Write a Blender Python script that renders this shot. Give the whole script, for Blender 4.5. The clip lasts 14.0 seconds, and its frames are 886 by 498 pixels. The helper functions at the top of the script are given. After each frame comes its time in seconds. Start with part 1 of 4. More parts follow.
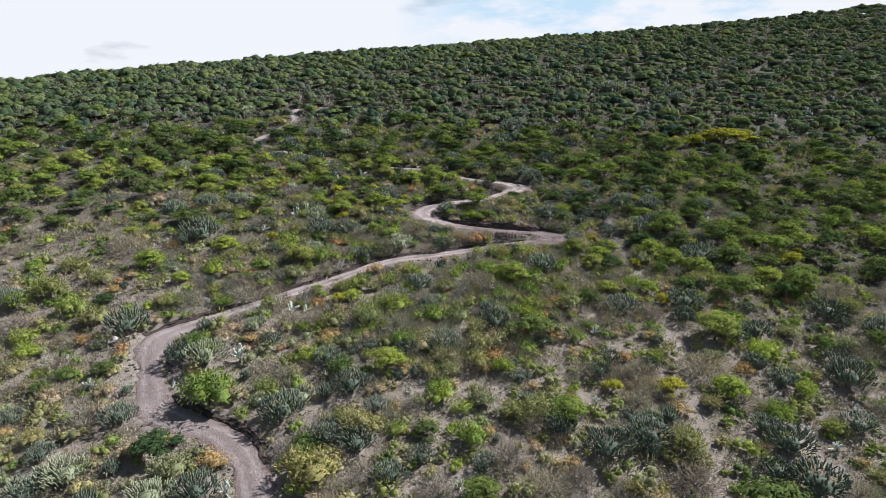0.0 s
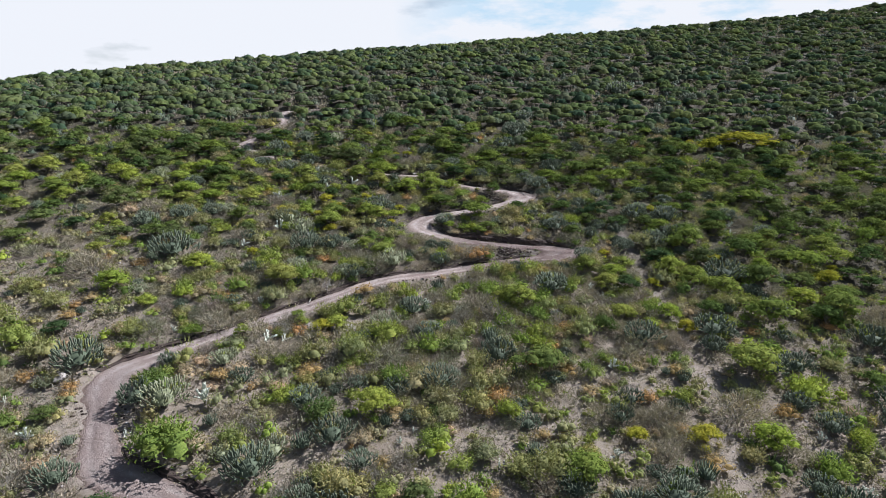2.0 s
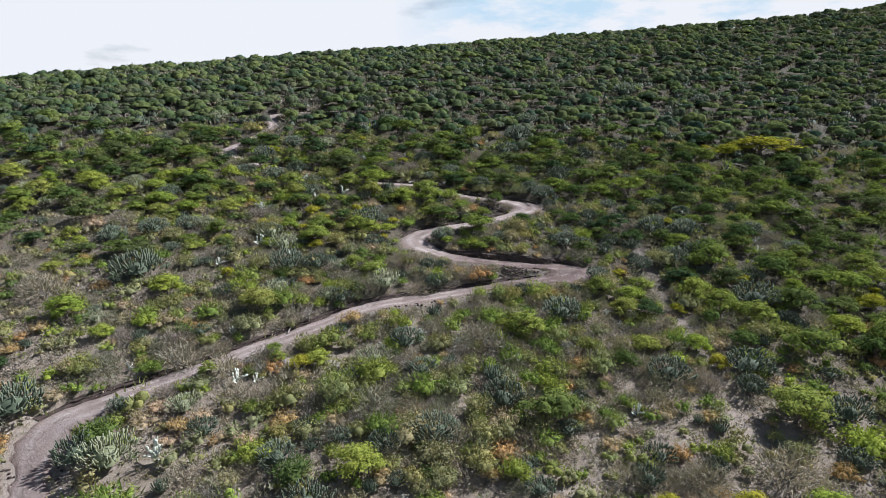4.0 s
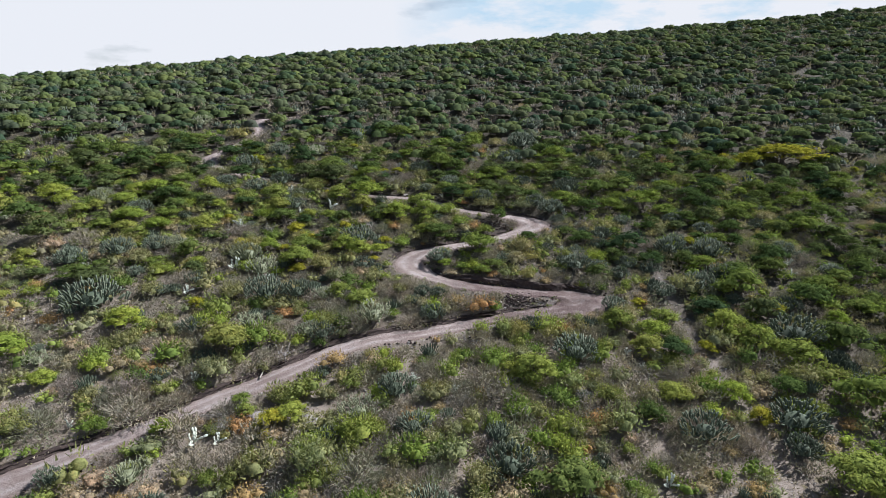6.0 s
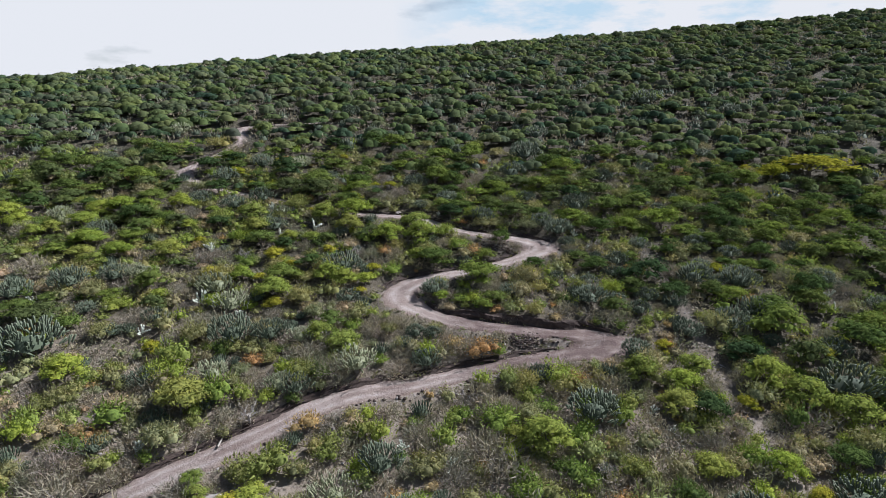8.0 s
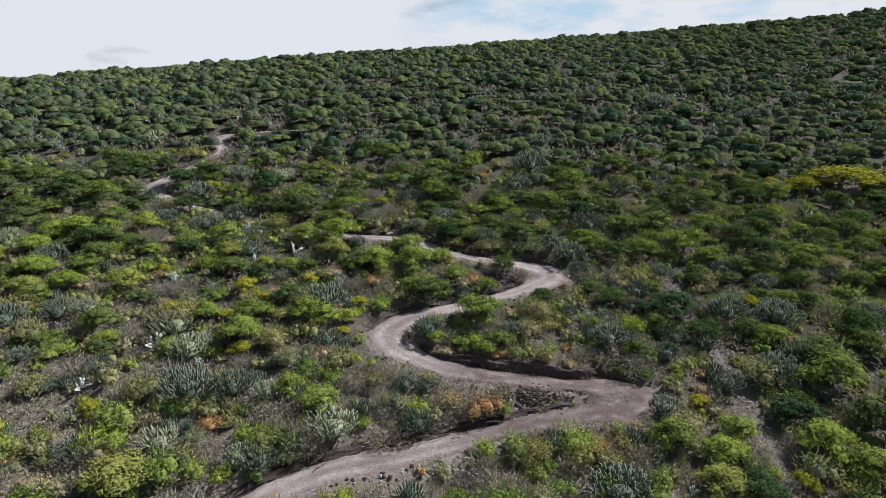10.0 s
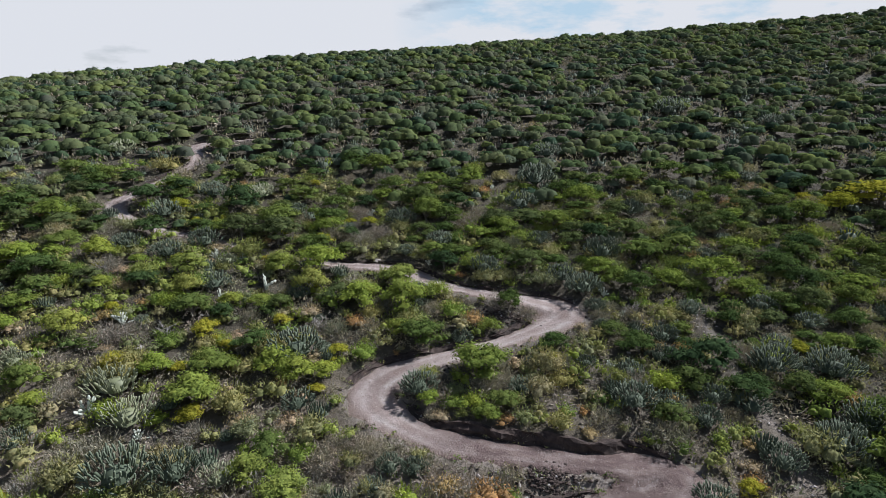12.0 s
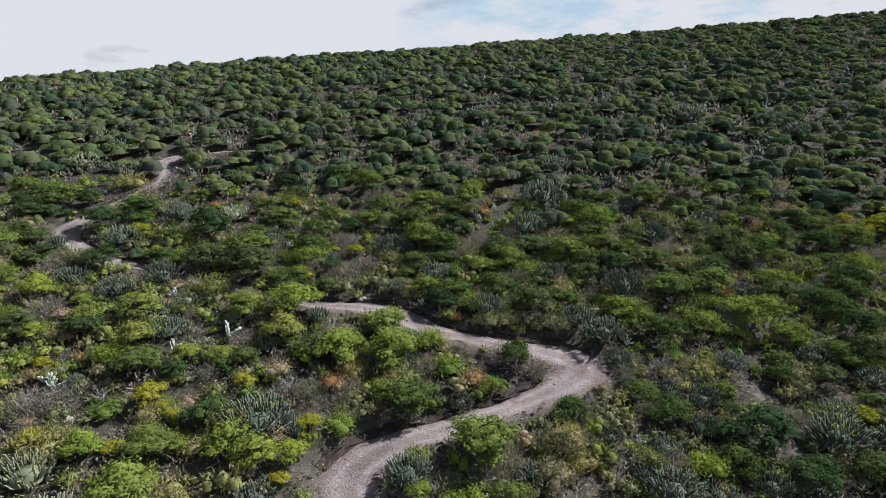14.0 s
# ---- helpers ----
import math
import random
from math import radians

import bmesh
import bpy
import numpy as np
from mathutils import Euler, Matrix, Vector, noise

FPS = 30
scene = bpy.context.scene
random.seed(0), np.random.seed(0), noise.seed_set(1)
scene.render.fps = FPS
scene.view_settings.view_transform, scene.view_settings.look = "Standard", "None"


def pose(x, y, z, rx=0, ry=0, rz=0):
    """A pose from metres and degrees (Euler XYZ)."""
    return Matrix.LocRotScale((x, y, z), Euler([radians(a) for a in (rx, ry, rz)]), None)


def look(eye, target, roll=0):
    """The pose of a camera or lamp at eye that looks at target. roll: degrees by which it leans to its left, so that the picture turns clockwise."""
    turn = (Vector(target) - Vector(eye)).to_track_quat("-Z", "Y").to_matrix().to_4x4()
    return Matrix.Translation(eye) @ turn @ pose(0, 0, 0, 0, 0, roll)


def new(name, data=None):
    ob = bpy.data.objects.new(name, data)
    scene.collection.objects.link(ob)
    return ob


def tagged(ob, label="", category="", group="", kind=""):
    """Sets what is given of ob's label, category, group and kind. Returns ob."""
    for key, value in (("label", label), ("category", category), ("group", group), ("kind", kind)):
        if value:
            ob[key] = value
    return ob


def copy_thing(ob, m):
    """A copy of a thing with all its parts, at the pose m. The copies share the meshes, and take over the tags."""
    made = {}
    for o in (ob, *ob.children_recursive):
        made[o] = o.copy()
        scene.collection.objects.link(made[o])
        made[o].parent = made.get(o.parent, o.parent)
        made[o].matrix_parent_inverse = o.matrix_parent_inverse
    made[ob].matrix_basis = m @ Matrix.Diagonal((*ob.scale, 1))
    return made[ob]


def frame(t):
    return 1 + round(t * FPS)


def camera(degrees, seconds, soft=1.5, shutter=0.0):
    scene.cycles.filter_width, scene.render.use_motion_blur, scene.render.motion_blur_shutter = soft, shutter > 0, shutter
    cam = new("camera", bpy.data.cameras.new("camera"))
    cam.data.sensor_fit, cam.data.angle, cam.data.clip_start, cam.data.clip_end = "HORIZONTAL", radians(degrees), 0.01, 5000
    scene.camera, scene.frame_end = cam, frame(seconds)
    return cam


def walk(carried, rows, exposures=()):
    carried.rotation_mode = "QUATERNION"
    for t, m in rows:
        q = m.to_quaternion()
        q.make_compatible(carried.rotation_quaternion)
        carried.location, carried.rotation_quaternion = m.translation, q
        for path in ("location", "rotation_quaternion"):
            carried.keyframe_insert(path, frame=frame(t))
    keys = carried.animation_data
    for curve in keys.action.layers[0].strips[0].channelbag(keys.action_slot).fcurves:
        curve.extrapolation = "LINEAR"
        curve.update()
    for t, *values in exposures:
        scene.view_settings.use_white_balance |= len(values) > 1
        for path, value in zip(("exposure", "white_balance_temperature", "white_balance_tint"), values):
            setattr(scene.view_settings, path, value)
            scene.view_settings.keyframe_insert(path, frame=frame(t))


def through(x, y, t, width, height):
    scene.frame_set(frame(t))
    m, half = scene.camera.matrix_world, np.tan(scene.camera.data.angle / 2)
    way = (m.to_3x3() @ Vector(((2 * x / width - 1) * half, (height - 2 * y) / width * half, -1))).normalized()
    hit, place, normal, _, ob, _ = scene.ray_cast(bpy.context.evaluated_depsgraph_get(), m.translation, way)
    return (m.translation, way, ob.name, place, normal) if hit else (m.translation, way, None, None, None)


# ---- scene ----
import collections

cam = camera(74.1, 14.0, soft=0.85)
METRES, EYE, TILT, LEAN, TURN = 80.0, 30.0, -14.0, 0.0, 0.0
ROWS = [
    (0.0, 0.0, 0.0, 0.0, 0.0, 0.0, -0.0),
    (0.5, 0.0014, 0.0323, 0.0084, -0.0, 0.03, -0.01),
    (1.0, 0.0028, 0.0647, 0.0168, 0.0, 0.08, -0.02),
    (1.5, 0.0041, 0.0971, 0.0251, 0.0, 0.11, -0.02),
    (2.0, 0.0056, 0.1294, 0.0333, 0.02, 0.14, -0.01),
    (2.5, 0.0068, 0.1598, 0.0409, 0.02, 0.19, -0.01),
    (3.0, 0.0082, 0.1944, 0.0508, 0.02, 0.22, -0.01),
    (5.5, 0.0144, 0.3542, 0.1009, 0.03, 0.32, -0.05),
    (6.0, 0.016, 0.389, 0.1146, 0.03, 0.33, -0.06),
    (6.5, 0.0175, 0.42, 0.1262, 0.02, 0.37, -0.07),
    (7.0, 0.0193, 0.4557, 0.1397, 0.01, 0.4, -0.06),
    (7.5, 0.0211, 0.4875, 0.1518, 0.01, 0.42, -0.05),
    (8.0, 0.0229, 0.524, 0.1654, 0.01, 0.43, -0.05),
    (10.5, 0.0312, 0.6958, 0.2293, -0.02, 0.43, -0.03),
    (11.0, 0.0328, 0.7334, 0.2428, -0.04, 0.43, -0.03),
    (11.5, 0.0342, 0.7658, 0.2551, -0.06, 0.41, -0.02),
    (12.0, 0.0359, 0.8029, 0.2696, -0.1, 0.39, -0.01),
    (12.5, 0.0377, 0.8354, 0.2824, -0.1, 0.38, 0.0),
    (13.0, 0.0391, 0.8728, 0.297, -0.14, 0.37, 0.01),
    (13.5, 0.0405, 0.9055, 0.3107, -0.16, 0.35, 0.01),
    (14.0, 0.0422, 0.943, 0.3267, -0.16, 0.33, 0.03),
]
EXPOSURES = [(0.0, 0.85, 5900, 12), (3.0, 0.82, 5900, 12), (7.5, 0.72, 5900, 12), (11.0, 0.60, 5900, 12), (14.0, 0.57, 5900, 12)]
walk(cam, [(t, pose(0, 0, EYE, TILT, LEAN, TURN) @ pose(METRES * x, METRES * y, METRES * z, 90 + pitch, roll, yaw)) for t, x, y, z, yaw, pitch, roll in ROWS], EXPOSURES)

# ---- world, sun and exposure ----
scene.view_settings.exposure = 0.0
SUN_TO = Vector((0.62, 0.36, 0.68)).normalized()
sun = new("sun", bpy.data.lights.new("sun", "SUN"))
sun.data.energy, sun.data.angle, sun.data.color = 5.0, radians(0.6), (1.0, 0.965, 0.92)
sun.matrix_world = look((60, 60, 120), Vector((60, 60, 120)) - SUN_TO)


class Nodes:
    """Short hand for building a node tree."""

    def __init__(self, tree):
        self.tree = tree
        tree.nodes.clear()

    def add(self, kind, **values):
        node = self.tree.nodes.new(kind)
        for key, value in values.items():
            if key in node.inputs:
                self.put(node.inputs[key], value)
            else:
                setattr(node, key, value)
        return node

    def put(self, socket, value):
        if isinstance(value, bpy.types.NodeSocket):
            self.tree.links.new(value, socket)
        else:
            socket.default_value = value

    def noise(self, scale, detail=4.0, rough=0.6, vector=None):
        node = self.add("ShaderNodeTexNoise", Scale=scale, Detail=detail, Roughness=rough)
        if vector is not None:
            self.put(node.inputs["Vector"], vector)
        return node.outputs["Fac"]

    def ramp(self, fac, low, high):
        node = self.add("ShaderNodeMapRange")
        self.put(node.inputs[0], fac)
        node.inputs[1].default_value, node.inputs[2].default_value = low, high
        return node.outputs[0]

    def mix(self, fac, a, b, blend="MIX"):
        node = self.add("ShaderNodeMix", data_type="RGBA", blend_type=blend)
        self.put(node.inputs[0], fac)
        for socket, value in ((node.inputs[6], a), (node.inputs[7], b)):
            self.put(socket, (*value, 1.0) if isinstance(value, tuple) and len(value) == 3 else value)
        return node.outputs[2]

    def math(self, what, a, b=0.0):
        node = self.add("ShaderNodeMath", operation=what)
        self.put(node.inputs[0], a)
        self.put(node.inputs[1], b)
        return node.outputs[0]

    def bump(self, height, strength, distance):
        return self.add("ShaderNodeBump", Height=height, Strength=strength, Distance=distance).outputs[0]


world = bpy.data.worlds.new("sky")
world.use_nodes = True
scene.world = world
n = Nodes(world.node_tree)
sky = n.add("ShaderNodeTexSky", sky_type="NISHITA", sun_disc=False)
sky.sun_elevation, sky.sun_rotation = math.asin(SUN_TO.z), math.atan2(SUN_TO.x, SUN_TO.y)
ways = n.add("ShaderNodeTexCoord").outputs["Generated"]
spread = n.add("ShaderNodeMapping")
n.put(spread.inputs["Vector"], ways)
spread.inputs["Scale"].default_value = (1.0, 1.0, 3.2)
spread.inputs["Location"].default_value = (0.35, 0.2, 0.0)
height = n.add("ShaderNodeSeparateXYZ", Vector=ways).outputs["Z"]
low = n.math("MULTIPLY", n.ramp(height, 0.42, 0.14), 0.34)
cover = n.ramp(n.math("ADD", n.noise(2.6, 7.0, 0.55, spread.outputs[0]), low), 0.58, 0.72)
shape = n.noise(5.0, 6.0, 0.6, spread.outputs[0])
side = n.ramp(n.add("ShaderNodeSeparateXYZ", Vector=ways).outputs["X"], -0.08, 0.06)
cloud = n.mix(n.math("MULTIPLY", side, n.ramp(shape, 0.52, 0.40)), (1.17, 1.155, 1.125), (0.76, 0.97, 1.09))
clear = n.mix(1.0, sky.outputs[0], (0.10, 0.10, 0.10), "MULTIPLY")
back = n.add("ShaderNodeBackground", Strength=0.435)
n.put(back.inputs["Color"], n.mix(cover, clear, cloud))
n.put(n.add("ShaderNodeOutputWorld").inputs["Surface"], back.outputs[0])


# ---- materials ----
def material(name):
    m = bpy.data.materials.new(name)
    m.use_nodes = True
    return m, Nodes(m.node_tree)


def surface(n, shader):
    n.put(n.add("ShaderNodeOutputMaterial").inputs["Surface"], shader)


def tone(n):
    """One random number for each plant: the object's own, or the one kept with the plants of a joined mass."""
    own = n.add("ShaderNodeObjectInfo").outputs["Random"]
    kept = n.add("ShaderNodeAttribute", attribute_name="plant").outputs["Fac"]
    return n.math("FRACT", n.math("ADD", own, kept))


def foliage(name, tones, through=0.24):
    """Leaves whose tone is picked for each plant from the list, with lighter and darker sprays and patches."""
    m, n = material(name)
    geo = n.add("ShaderNodeNewGeometry")
    isle, spot = geo.outputs["Random Per Island"], geo.outputs["Position"]
    pick = n.add("ShaderNodeValToRGB")
    n.put(pick.inputs[0], tone(n))
    stops = pick.color_ramp.elements
    while len(stops) < len(tones):
        stops.new(0.5)
    for k, t in enumerate(tones):
        stops[k].position, stops[k].color = k / (len(tones) - 1), (*t, 1.0)
    color = pick.outputs[0]
    color = n.mix(n.math("MULTIPLY", n.ramp(isle, 0.45, 1.0), 0.4), color, n.mix(1.0, color, (1.45, 1.35, 1.15), "MULTIPLY"))
    color = n.mix(n.math("MULTIPLY", n.ramp(isle, 0.45, 0.0), 0.5), color, n.mix(1.0, color, (0.50, 0.58, 0.62), "MULTIPLY"))
    color = n.mix(n.math("MULTIPLY", n.ramp(n.noise(0.9, 3.0, 0.6, spot), 0.50, 0.72), 0.5), color, n.mix(1.0, color, (1.10, 0.86, 0.80), "MULTIPLY"))
    color = n.mix(n.ramp(n.noise(5.0, 3.0, 0.7, spot), 0.60, 0.40), color, n.mix(1.0, color, (0.60, 0.64, 0.66), "MULTIPLY"))
    diffuse, glow, both = n.add("ShaderNodeBsdfDiffuse"), n.add("ShaderNodeBsdfTranslucent"), n.add("ShaderNodeMixShader")
    n.put(diffuse.inputs["Color"], color)
    n.put(glow.inputs["Color"], n.mix(1.0, color, (1.15, 1.2, 0.8), "MULTIPLY"))
    n.put(both.inputs[0], through)
    n.put(both.inputs[1], diffuse.outputs[0])
    n.put(both.inputs[2], glow.outputs[0])
    surface(n, both.outputs[0])
    return m


def solid(name, a, b, scale, rough=0.85, bump=0.3, distance=0.03, vary=0.0, tip=None):
    m, n = material(name)
    where = n.add("ShaderNodeTexCoord").outputs["Object"]
    color = n.mix(n.ramp(n.noise(scale, 5.0, 0.65, where), 0.3, 0.7), a, b)
    if vary:
        color = n.mix(n.math("MULTIPLY", tone(n), vary), color, (b[0] * 1.5, b[1] * 1.5, b[2] * 1.4))
    # sunlit ends of the arms, put into the skin colour as a paler tip
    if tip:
        color = n.mix(n.add("ShaderNodeAttribute", attribute_name="tip_sun").outputs["Fac"], color, tip)
    p = n.add("ShaderNodeBsdfPrincipled", Roughness=rough)
    p.inputs["Specular IOR Level"].default_value = 0.25
    n.put(p.inputs["Base Color"], color)
    n.put(p.inputs["Normal"], n.bump(n.noise(scale * 6, 3.0, 0.6, where), bump, distance))
    surface(n, p.outputs[0])
    return m


LIME, OLIVE, SAGE, DEEP, GOLD = (0.300, 0.365, 0.062), (0.240, 0.260, 0.082), (0.255, 0.270, 0.150), (0.110, 0.155, 0.052), (0.360, 0.325, 0.120)
# umbrella tones kept dark for the cloud shade on the slope
LEAF_UMBRELLA = foliage("umbrella_leaf", ((0.050, 0.082, 0.036), (0.076, 0.116, 0.036), (0.115, 0.156, 0.042), (0.098, 0.122, 0.050), (0.185, 0.240, 0.048), (0.125, 0.158, 0.046)))
# sunlit copy of the umbrella leaf, the brightness put into its tones
LEAF_SUNLIT = foliage("sunlit_leaf", ((0.185, 0.245, 0.050), (0.265, 0.335, 0.055), (0.215, 0.255, 0.065), (0.300, 0.350, 0.060), (0.260, 0.270, 0.075)))
LEAF_GOLDEN = foliage("golden_leaf", ((0.27, 0.285, 0.035), (0.34, 0.325, 0.04), (0.38, 0.35, 0.05)))
LEAF_BUSH = foliage("bush_leaf", (DEEP, (0.225, 0.300, 0.065), OLIVE, LIME, SAGE, (0.275, 0.265, 0.125), OLIVE, (0.320, 0.285, 0.175), GOLD, SAGE))
LEAF_RUSTY = foliage("rusty_leaf", ((0.42, 0.24, 0.11), (0.43, 0.31, 0.14), (0.39, 0.32, 0.20), (0.46, 0.34, 0.23)))
LEAF_GREY = foliage("grey_twig_mass", ((0.36, 0.30, 0.26), (0.28, 0.255, 0.215), (0.35, 0.31, 0.22), (0.41, 0.35, 0.28), (0.24, 0.245, 0.165)), 0.15)
STRAW = foliage("straw_blade", ((0.35, 0.30, 0.23), (0.28, 0.24, 0.185), (0.41, 0.36, 0.28), (0.28, 0.26, 0.15)), 0.2)
# upper-slope leaves, cloud shade and blue haze put into their tones
LEAF_CLOUD_SHADE = foliage("cloud_shade_leaf", ((0.052, 0.084, 0.056), (0.086, 0.124, 0.056), (0.132, 0.168, 0.060), (0.088, 0.108, 0.072), (0.155, 0.188, 0.062), (0.112, 0.120, 0.086)))
BARK = solid("bark", (0.10, 0.085, 0.07), (0.20, 0.175, 0.15), 3.0)
TWIG = solid("grey_twig", (0.15, 0.135, 0.12), (0.26, 0.24, 0.215), 3.0)
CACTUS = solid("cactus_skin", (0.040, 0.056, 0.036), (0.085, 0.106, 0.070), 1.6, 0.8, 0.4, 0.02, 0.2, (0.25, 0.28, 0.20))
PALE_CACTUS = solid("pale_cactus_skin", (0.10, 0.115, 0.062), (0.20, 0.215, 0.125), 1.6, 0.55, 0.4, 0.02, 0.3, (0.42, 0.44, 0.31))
PRICKLY_PAD = solid("prickly_pad_skin", (0.30, 0.33, 0.27), (0.55, 0.57, 0.50), 2.5, 0.45, 0.4, 0.02, 0.2)
STONE = solid("pale_stone", (0.23, 0.20, 0.185), (0.42, 0.39, 0.37), 1.6, 0.9, 0.5, 0.05)
# brown earth with the bank's shadow darkened into its colour; clods share it
SHADED_EARTH = solid("shaded_earth", (0.026, 0.020, 0.018), (0.085, 0.062, 0.053), 1.3, 0.95, 0.7, 0.1)
DEAD_WOOD = solid("dead_wood", (0.22, 0.20, 0.18), (0.36, 0.33, 0.30), 3.0)


def ground_material():
    m, n = material("dry_stony_soil")
    where = n.add("ShaderNodeTexCoord").outputs["Object"]
    soil = n.mix(n.ramp(n.noise(0.16, 4.0, 0.6, where), 0.35, 0.65), (0.235, 0.190, 0.150), (0.365, 0.308, 0.255))
    soil = n.mix(n.ramp(n.noise(0.9, 6.0, 0.7, where), 0.52, 0.66), soil, (0.17, 0.145, 0.075))
    soil = n.mix(n.ramp(n.noise(0.45, 5.0, 0.7, where), 0.58, 0.72), soil, (0.12, 0.10, 0.075))
    stones = n.add("ShaderNodeTexVoronoi", Scale=3.2)
    n.put(stones.inputs["Vector"], where)
    soil = n.mix(n.ramp(stones.outputs["Distance"], 0.22, 0.12), soil, (0.38, 0.345, 0.32))
    bare = n.add("ShaderNodeAttribute", attribute_name="bare").outputs["Fac"]
    gravel = n.mix(n.ramp(n.noise(2.5, 6.0, 0.7, where), 0.35, 0.65), (0.27, 0.225, 0.20), (0.43, 0.375, 0.345))
    # patches of much darker soil, denser upslope
    upslope = n.add("ShaderNodeAttribute", attribute_name="upslope").outputs["Fac"]
    dark_soil = n.mix(n.ramp(n.noise(1.4, 6.0, 0.7, where), 0.35, 0.65), (0.040, 0.036, 0.026), (0.100, 0.088, 0.066))
    soil = n.mix(n.math("MULTIPLY", upslope, n.ramp(n.noise(0.35, 5.0, 0.65, where), 0.12, 0.4)), soil, dark_soil)
    color = n.mix(bare, soil, gravel)
    p = n.add("ShaderNodeBsdfPrincipled", Roughness=0.95)
    p.inputs["Specular IOR Level"].default_value = 0.15
    n.put(p.inputs["Base Color"], color)
    n.put(p.inputs["Normal"], n.bump(n.noise(3.0, 8.0, 0.75, where), 0.8, 0.25))
    surface(n, p.outputs[0])
    return m


def road_material():
    m, n = material("packed_dirt")
    where = n.add("ShaderNodeTexCoord").outputs["Object"]
    across = n.add("ShaderNodeAttribute", attribute_name="across").outputs["Fac"]
    dirt = n.mix(n.ramp(n.noise(0.25, 5.0, 0.65, where), 0.35, 0.65), (0.235, 0.180, 0.160), (0.370, 0.310, 0.285))
    track = n.ramp(n.math("ABSOLUTE", n.math("SUBTRACT", n.math("ABSOLUTE", across), 0.42)), 0.26, 0.05)
    dirt = n.mix(n.math("MULTIPLY", track, n.ramp(n.noise(0.6, 4.0, 0.6, where), 0.3, 0.7)), dirt, (0.45, 0.395, 0.365))
    edge = n.ramp(n.math("ADD", n.math("ABSOLUTE", across), n.math("MULTIPLY", n.noise(1.5, 5.0, 0.7, where), 0.5)), 0.95, 1.3)
    dirt = n.mix(edge, dirt, (0.23, 0.17, 0.14))
    # redder dirt; at the hairpin its dark tone also holds cloud shade
    red_and_shade = n.add("ShaderNodeAttribute", attribute_name="red_and_shade").outputs["Fac"]
    dirt = n.mix(n.math("MULTIPLY", red_and_shade, n.ramp(n.noise(0.5, 4.0, 0.6, where), 0.2, 0.55)), dirt, (0.122, 0.085, 0.078))
    pebbles = n.add("ShaderNodeTexVoronoi", Scale=4.0)
    n.put(pebbles.inputs["Vector"], where)
    dirt = n.mix(n.math("MULTIPLY", n.ramp(pebbles.outputs["Distance"], 0.26, 0.12), n.ramp(n.noise(0.8, 4.0, 0.7, where), 0.48, 0.62)), dirt, (0.48, 0.43, 0.405))
    p = n.add("ShaderNodeBsdfPrincipled", Roughness=0.95)
    p.inputs["Specular IOR Level"].default_value = 0.15
    dirt = n.mix(n.ramp(n.noise(2.2, 7.0, 0.75, where), 0.55, 0.70), dirt, (0.19, 0.14, 0.122))
    n.put(p.inputs["Base Color"], dirt)
    n.put(p.inputs["Normal"], n.bump(n.noise(2.5, 9.0, 0.8, where), 1.0, 0.35))
    surface(n, p.outputs[0])
    return m


SOIL, DIRT = ground_material(), road_material()

# ---- the plan: road and plants (x, y, crown radius) ----
UMBRELLA_A = [(14.9, 61.6, 3.1), (35.5, 66.3, 2.6), (39.2, 79, 3.9), (-63.2, 82.4, 2.5), (-50.7, 83.9, 2.1), (-27, 85.5, 1.4), (-14.2, 86.9, 2), (-19.2, 87.3, 1.3), (-20.7, 90.3, 1.3), (-42.5, 91, 1.8), (26.5, 91.1, 2.2), (33.3, 91.5, 2.1), (39.8, 92.2, 2.3), (11.7, 93.9, 3), (-24.5, 97.4, 3.4), (44.3, 98.6, 2.9), (29.1, 99.1, 2.5), (40.4, 100.6, 3), (28.1, 103.1, 2.3), (37.7, 104.1, 3), (51.2, 104.4, 2.1), (24, 104.7, 2.4), (-9.7, 108.1, 2.6), (-13.2, 110.3, 2.1), (44.8, 117.3, 3.6)]
UMBRELLA_B = [(-20.8, 118.5, 3.2), (1.6, 119.4, 1.4), (-30.1, 120.3, 0.9), (33.9, 121.7, 2.6), (-12.1, 122.4, 2.4), (28.4, 122.8, 2.4), (-14.3, 123.3, 2.7), (6.6, 123.4, 3.7), (27.8, 127.1, 1.6), (67.8, 127.1, 2.7), (24.7, 128.3, 2.4), (0.2, 128.9, 3.1), (30.3, 129.2, 1.4), (38.2, 130, 1), (22.4, 131.2, 2.1), (-26.3, 132.6, 3.1), (37.7, 134, 1.8), (-19, 134.6, 1.8), (-1.8, 135.3, 3.2), (11, 135.5, 1.9), (45.1, 136.8, 2.7), (48.5, 136.9, 2.8), (-39.7, 137.7, 1.8), (-34.7, 138.3, 2.8), (-13.6, 138.3, 2.8)]
UMBRELLA_C = [(-2.6, 139.5, 3.1), (27.6, 140, 2.9), (42.2, 140.3, 2.5), (-30.2, 141.5, 2.9), (50.7, 141.7, 2.9), (-18.4, 142.1, 2.7), (39.3, 142.8, 4), (66.6, 143.3, 3), (-13.1, 144.2, 3.4), (49.4, 146, 3.1), (-15.4, 147.8, 3.1), (-20.9, 150.6, 4), (25.6, 153.7, 2.7), (11.9, 154.8, 2.9), (3.3, 154.9, 2.3), (-21.9, 155, 3.9), (11.3, 157.5, 3.1), (21.7, 160.4, 2), (44.7, 161.4, 3.3), (-14.5, 161.6, 2.4), (62.3, 162.1, 3.7), (31.2, 162.5, 2.9), (-6.8, 165.5, 2.5), (57.7, 168.8, 2.6), (18.1, 227.2, 1.1)]
UMBRELLA = UMBRELLA_A + UMBRELLA_B + UMBRELLA_C
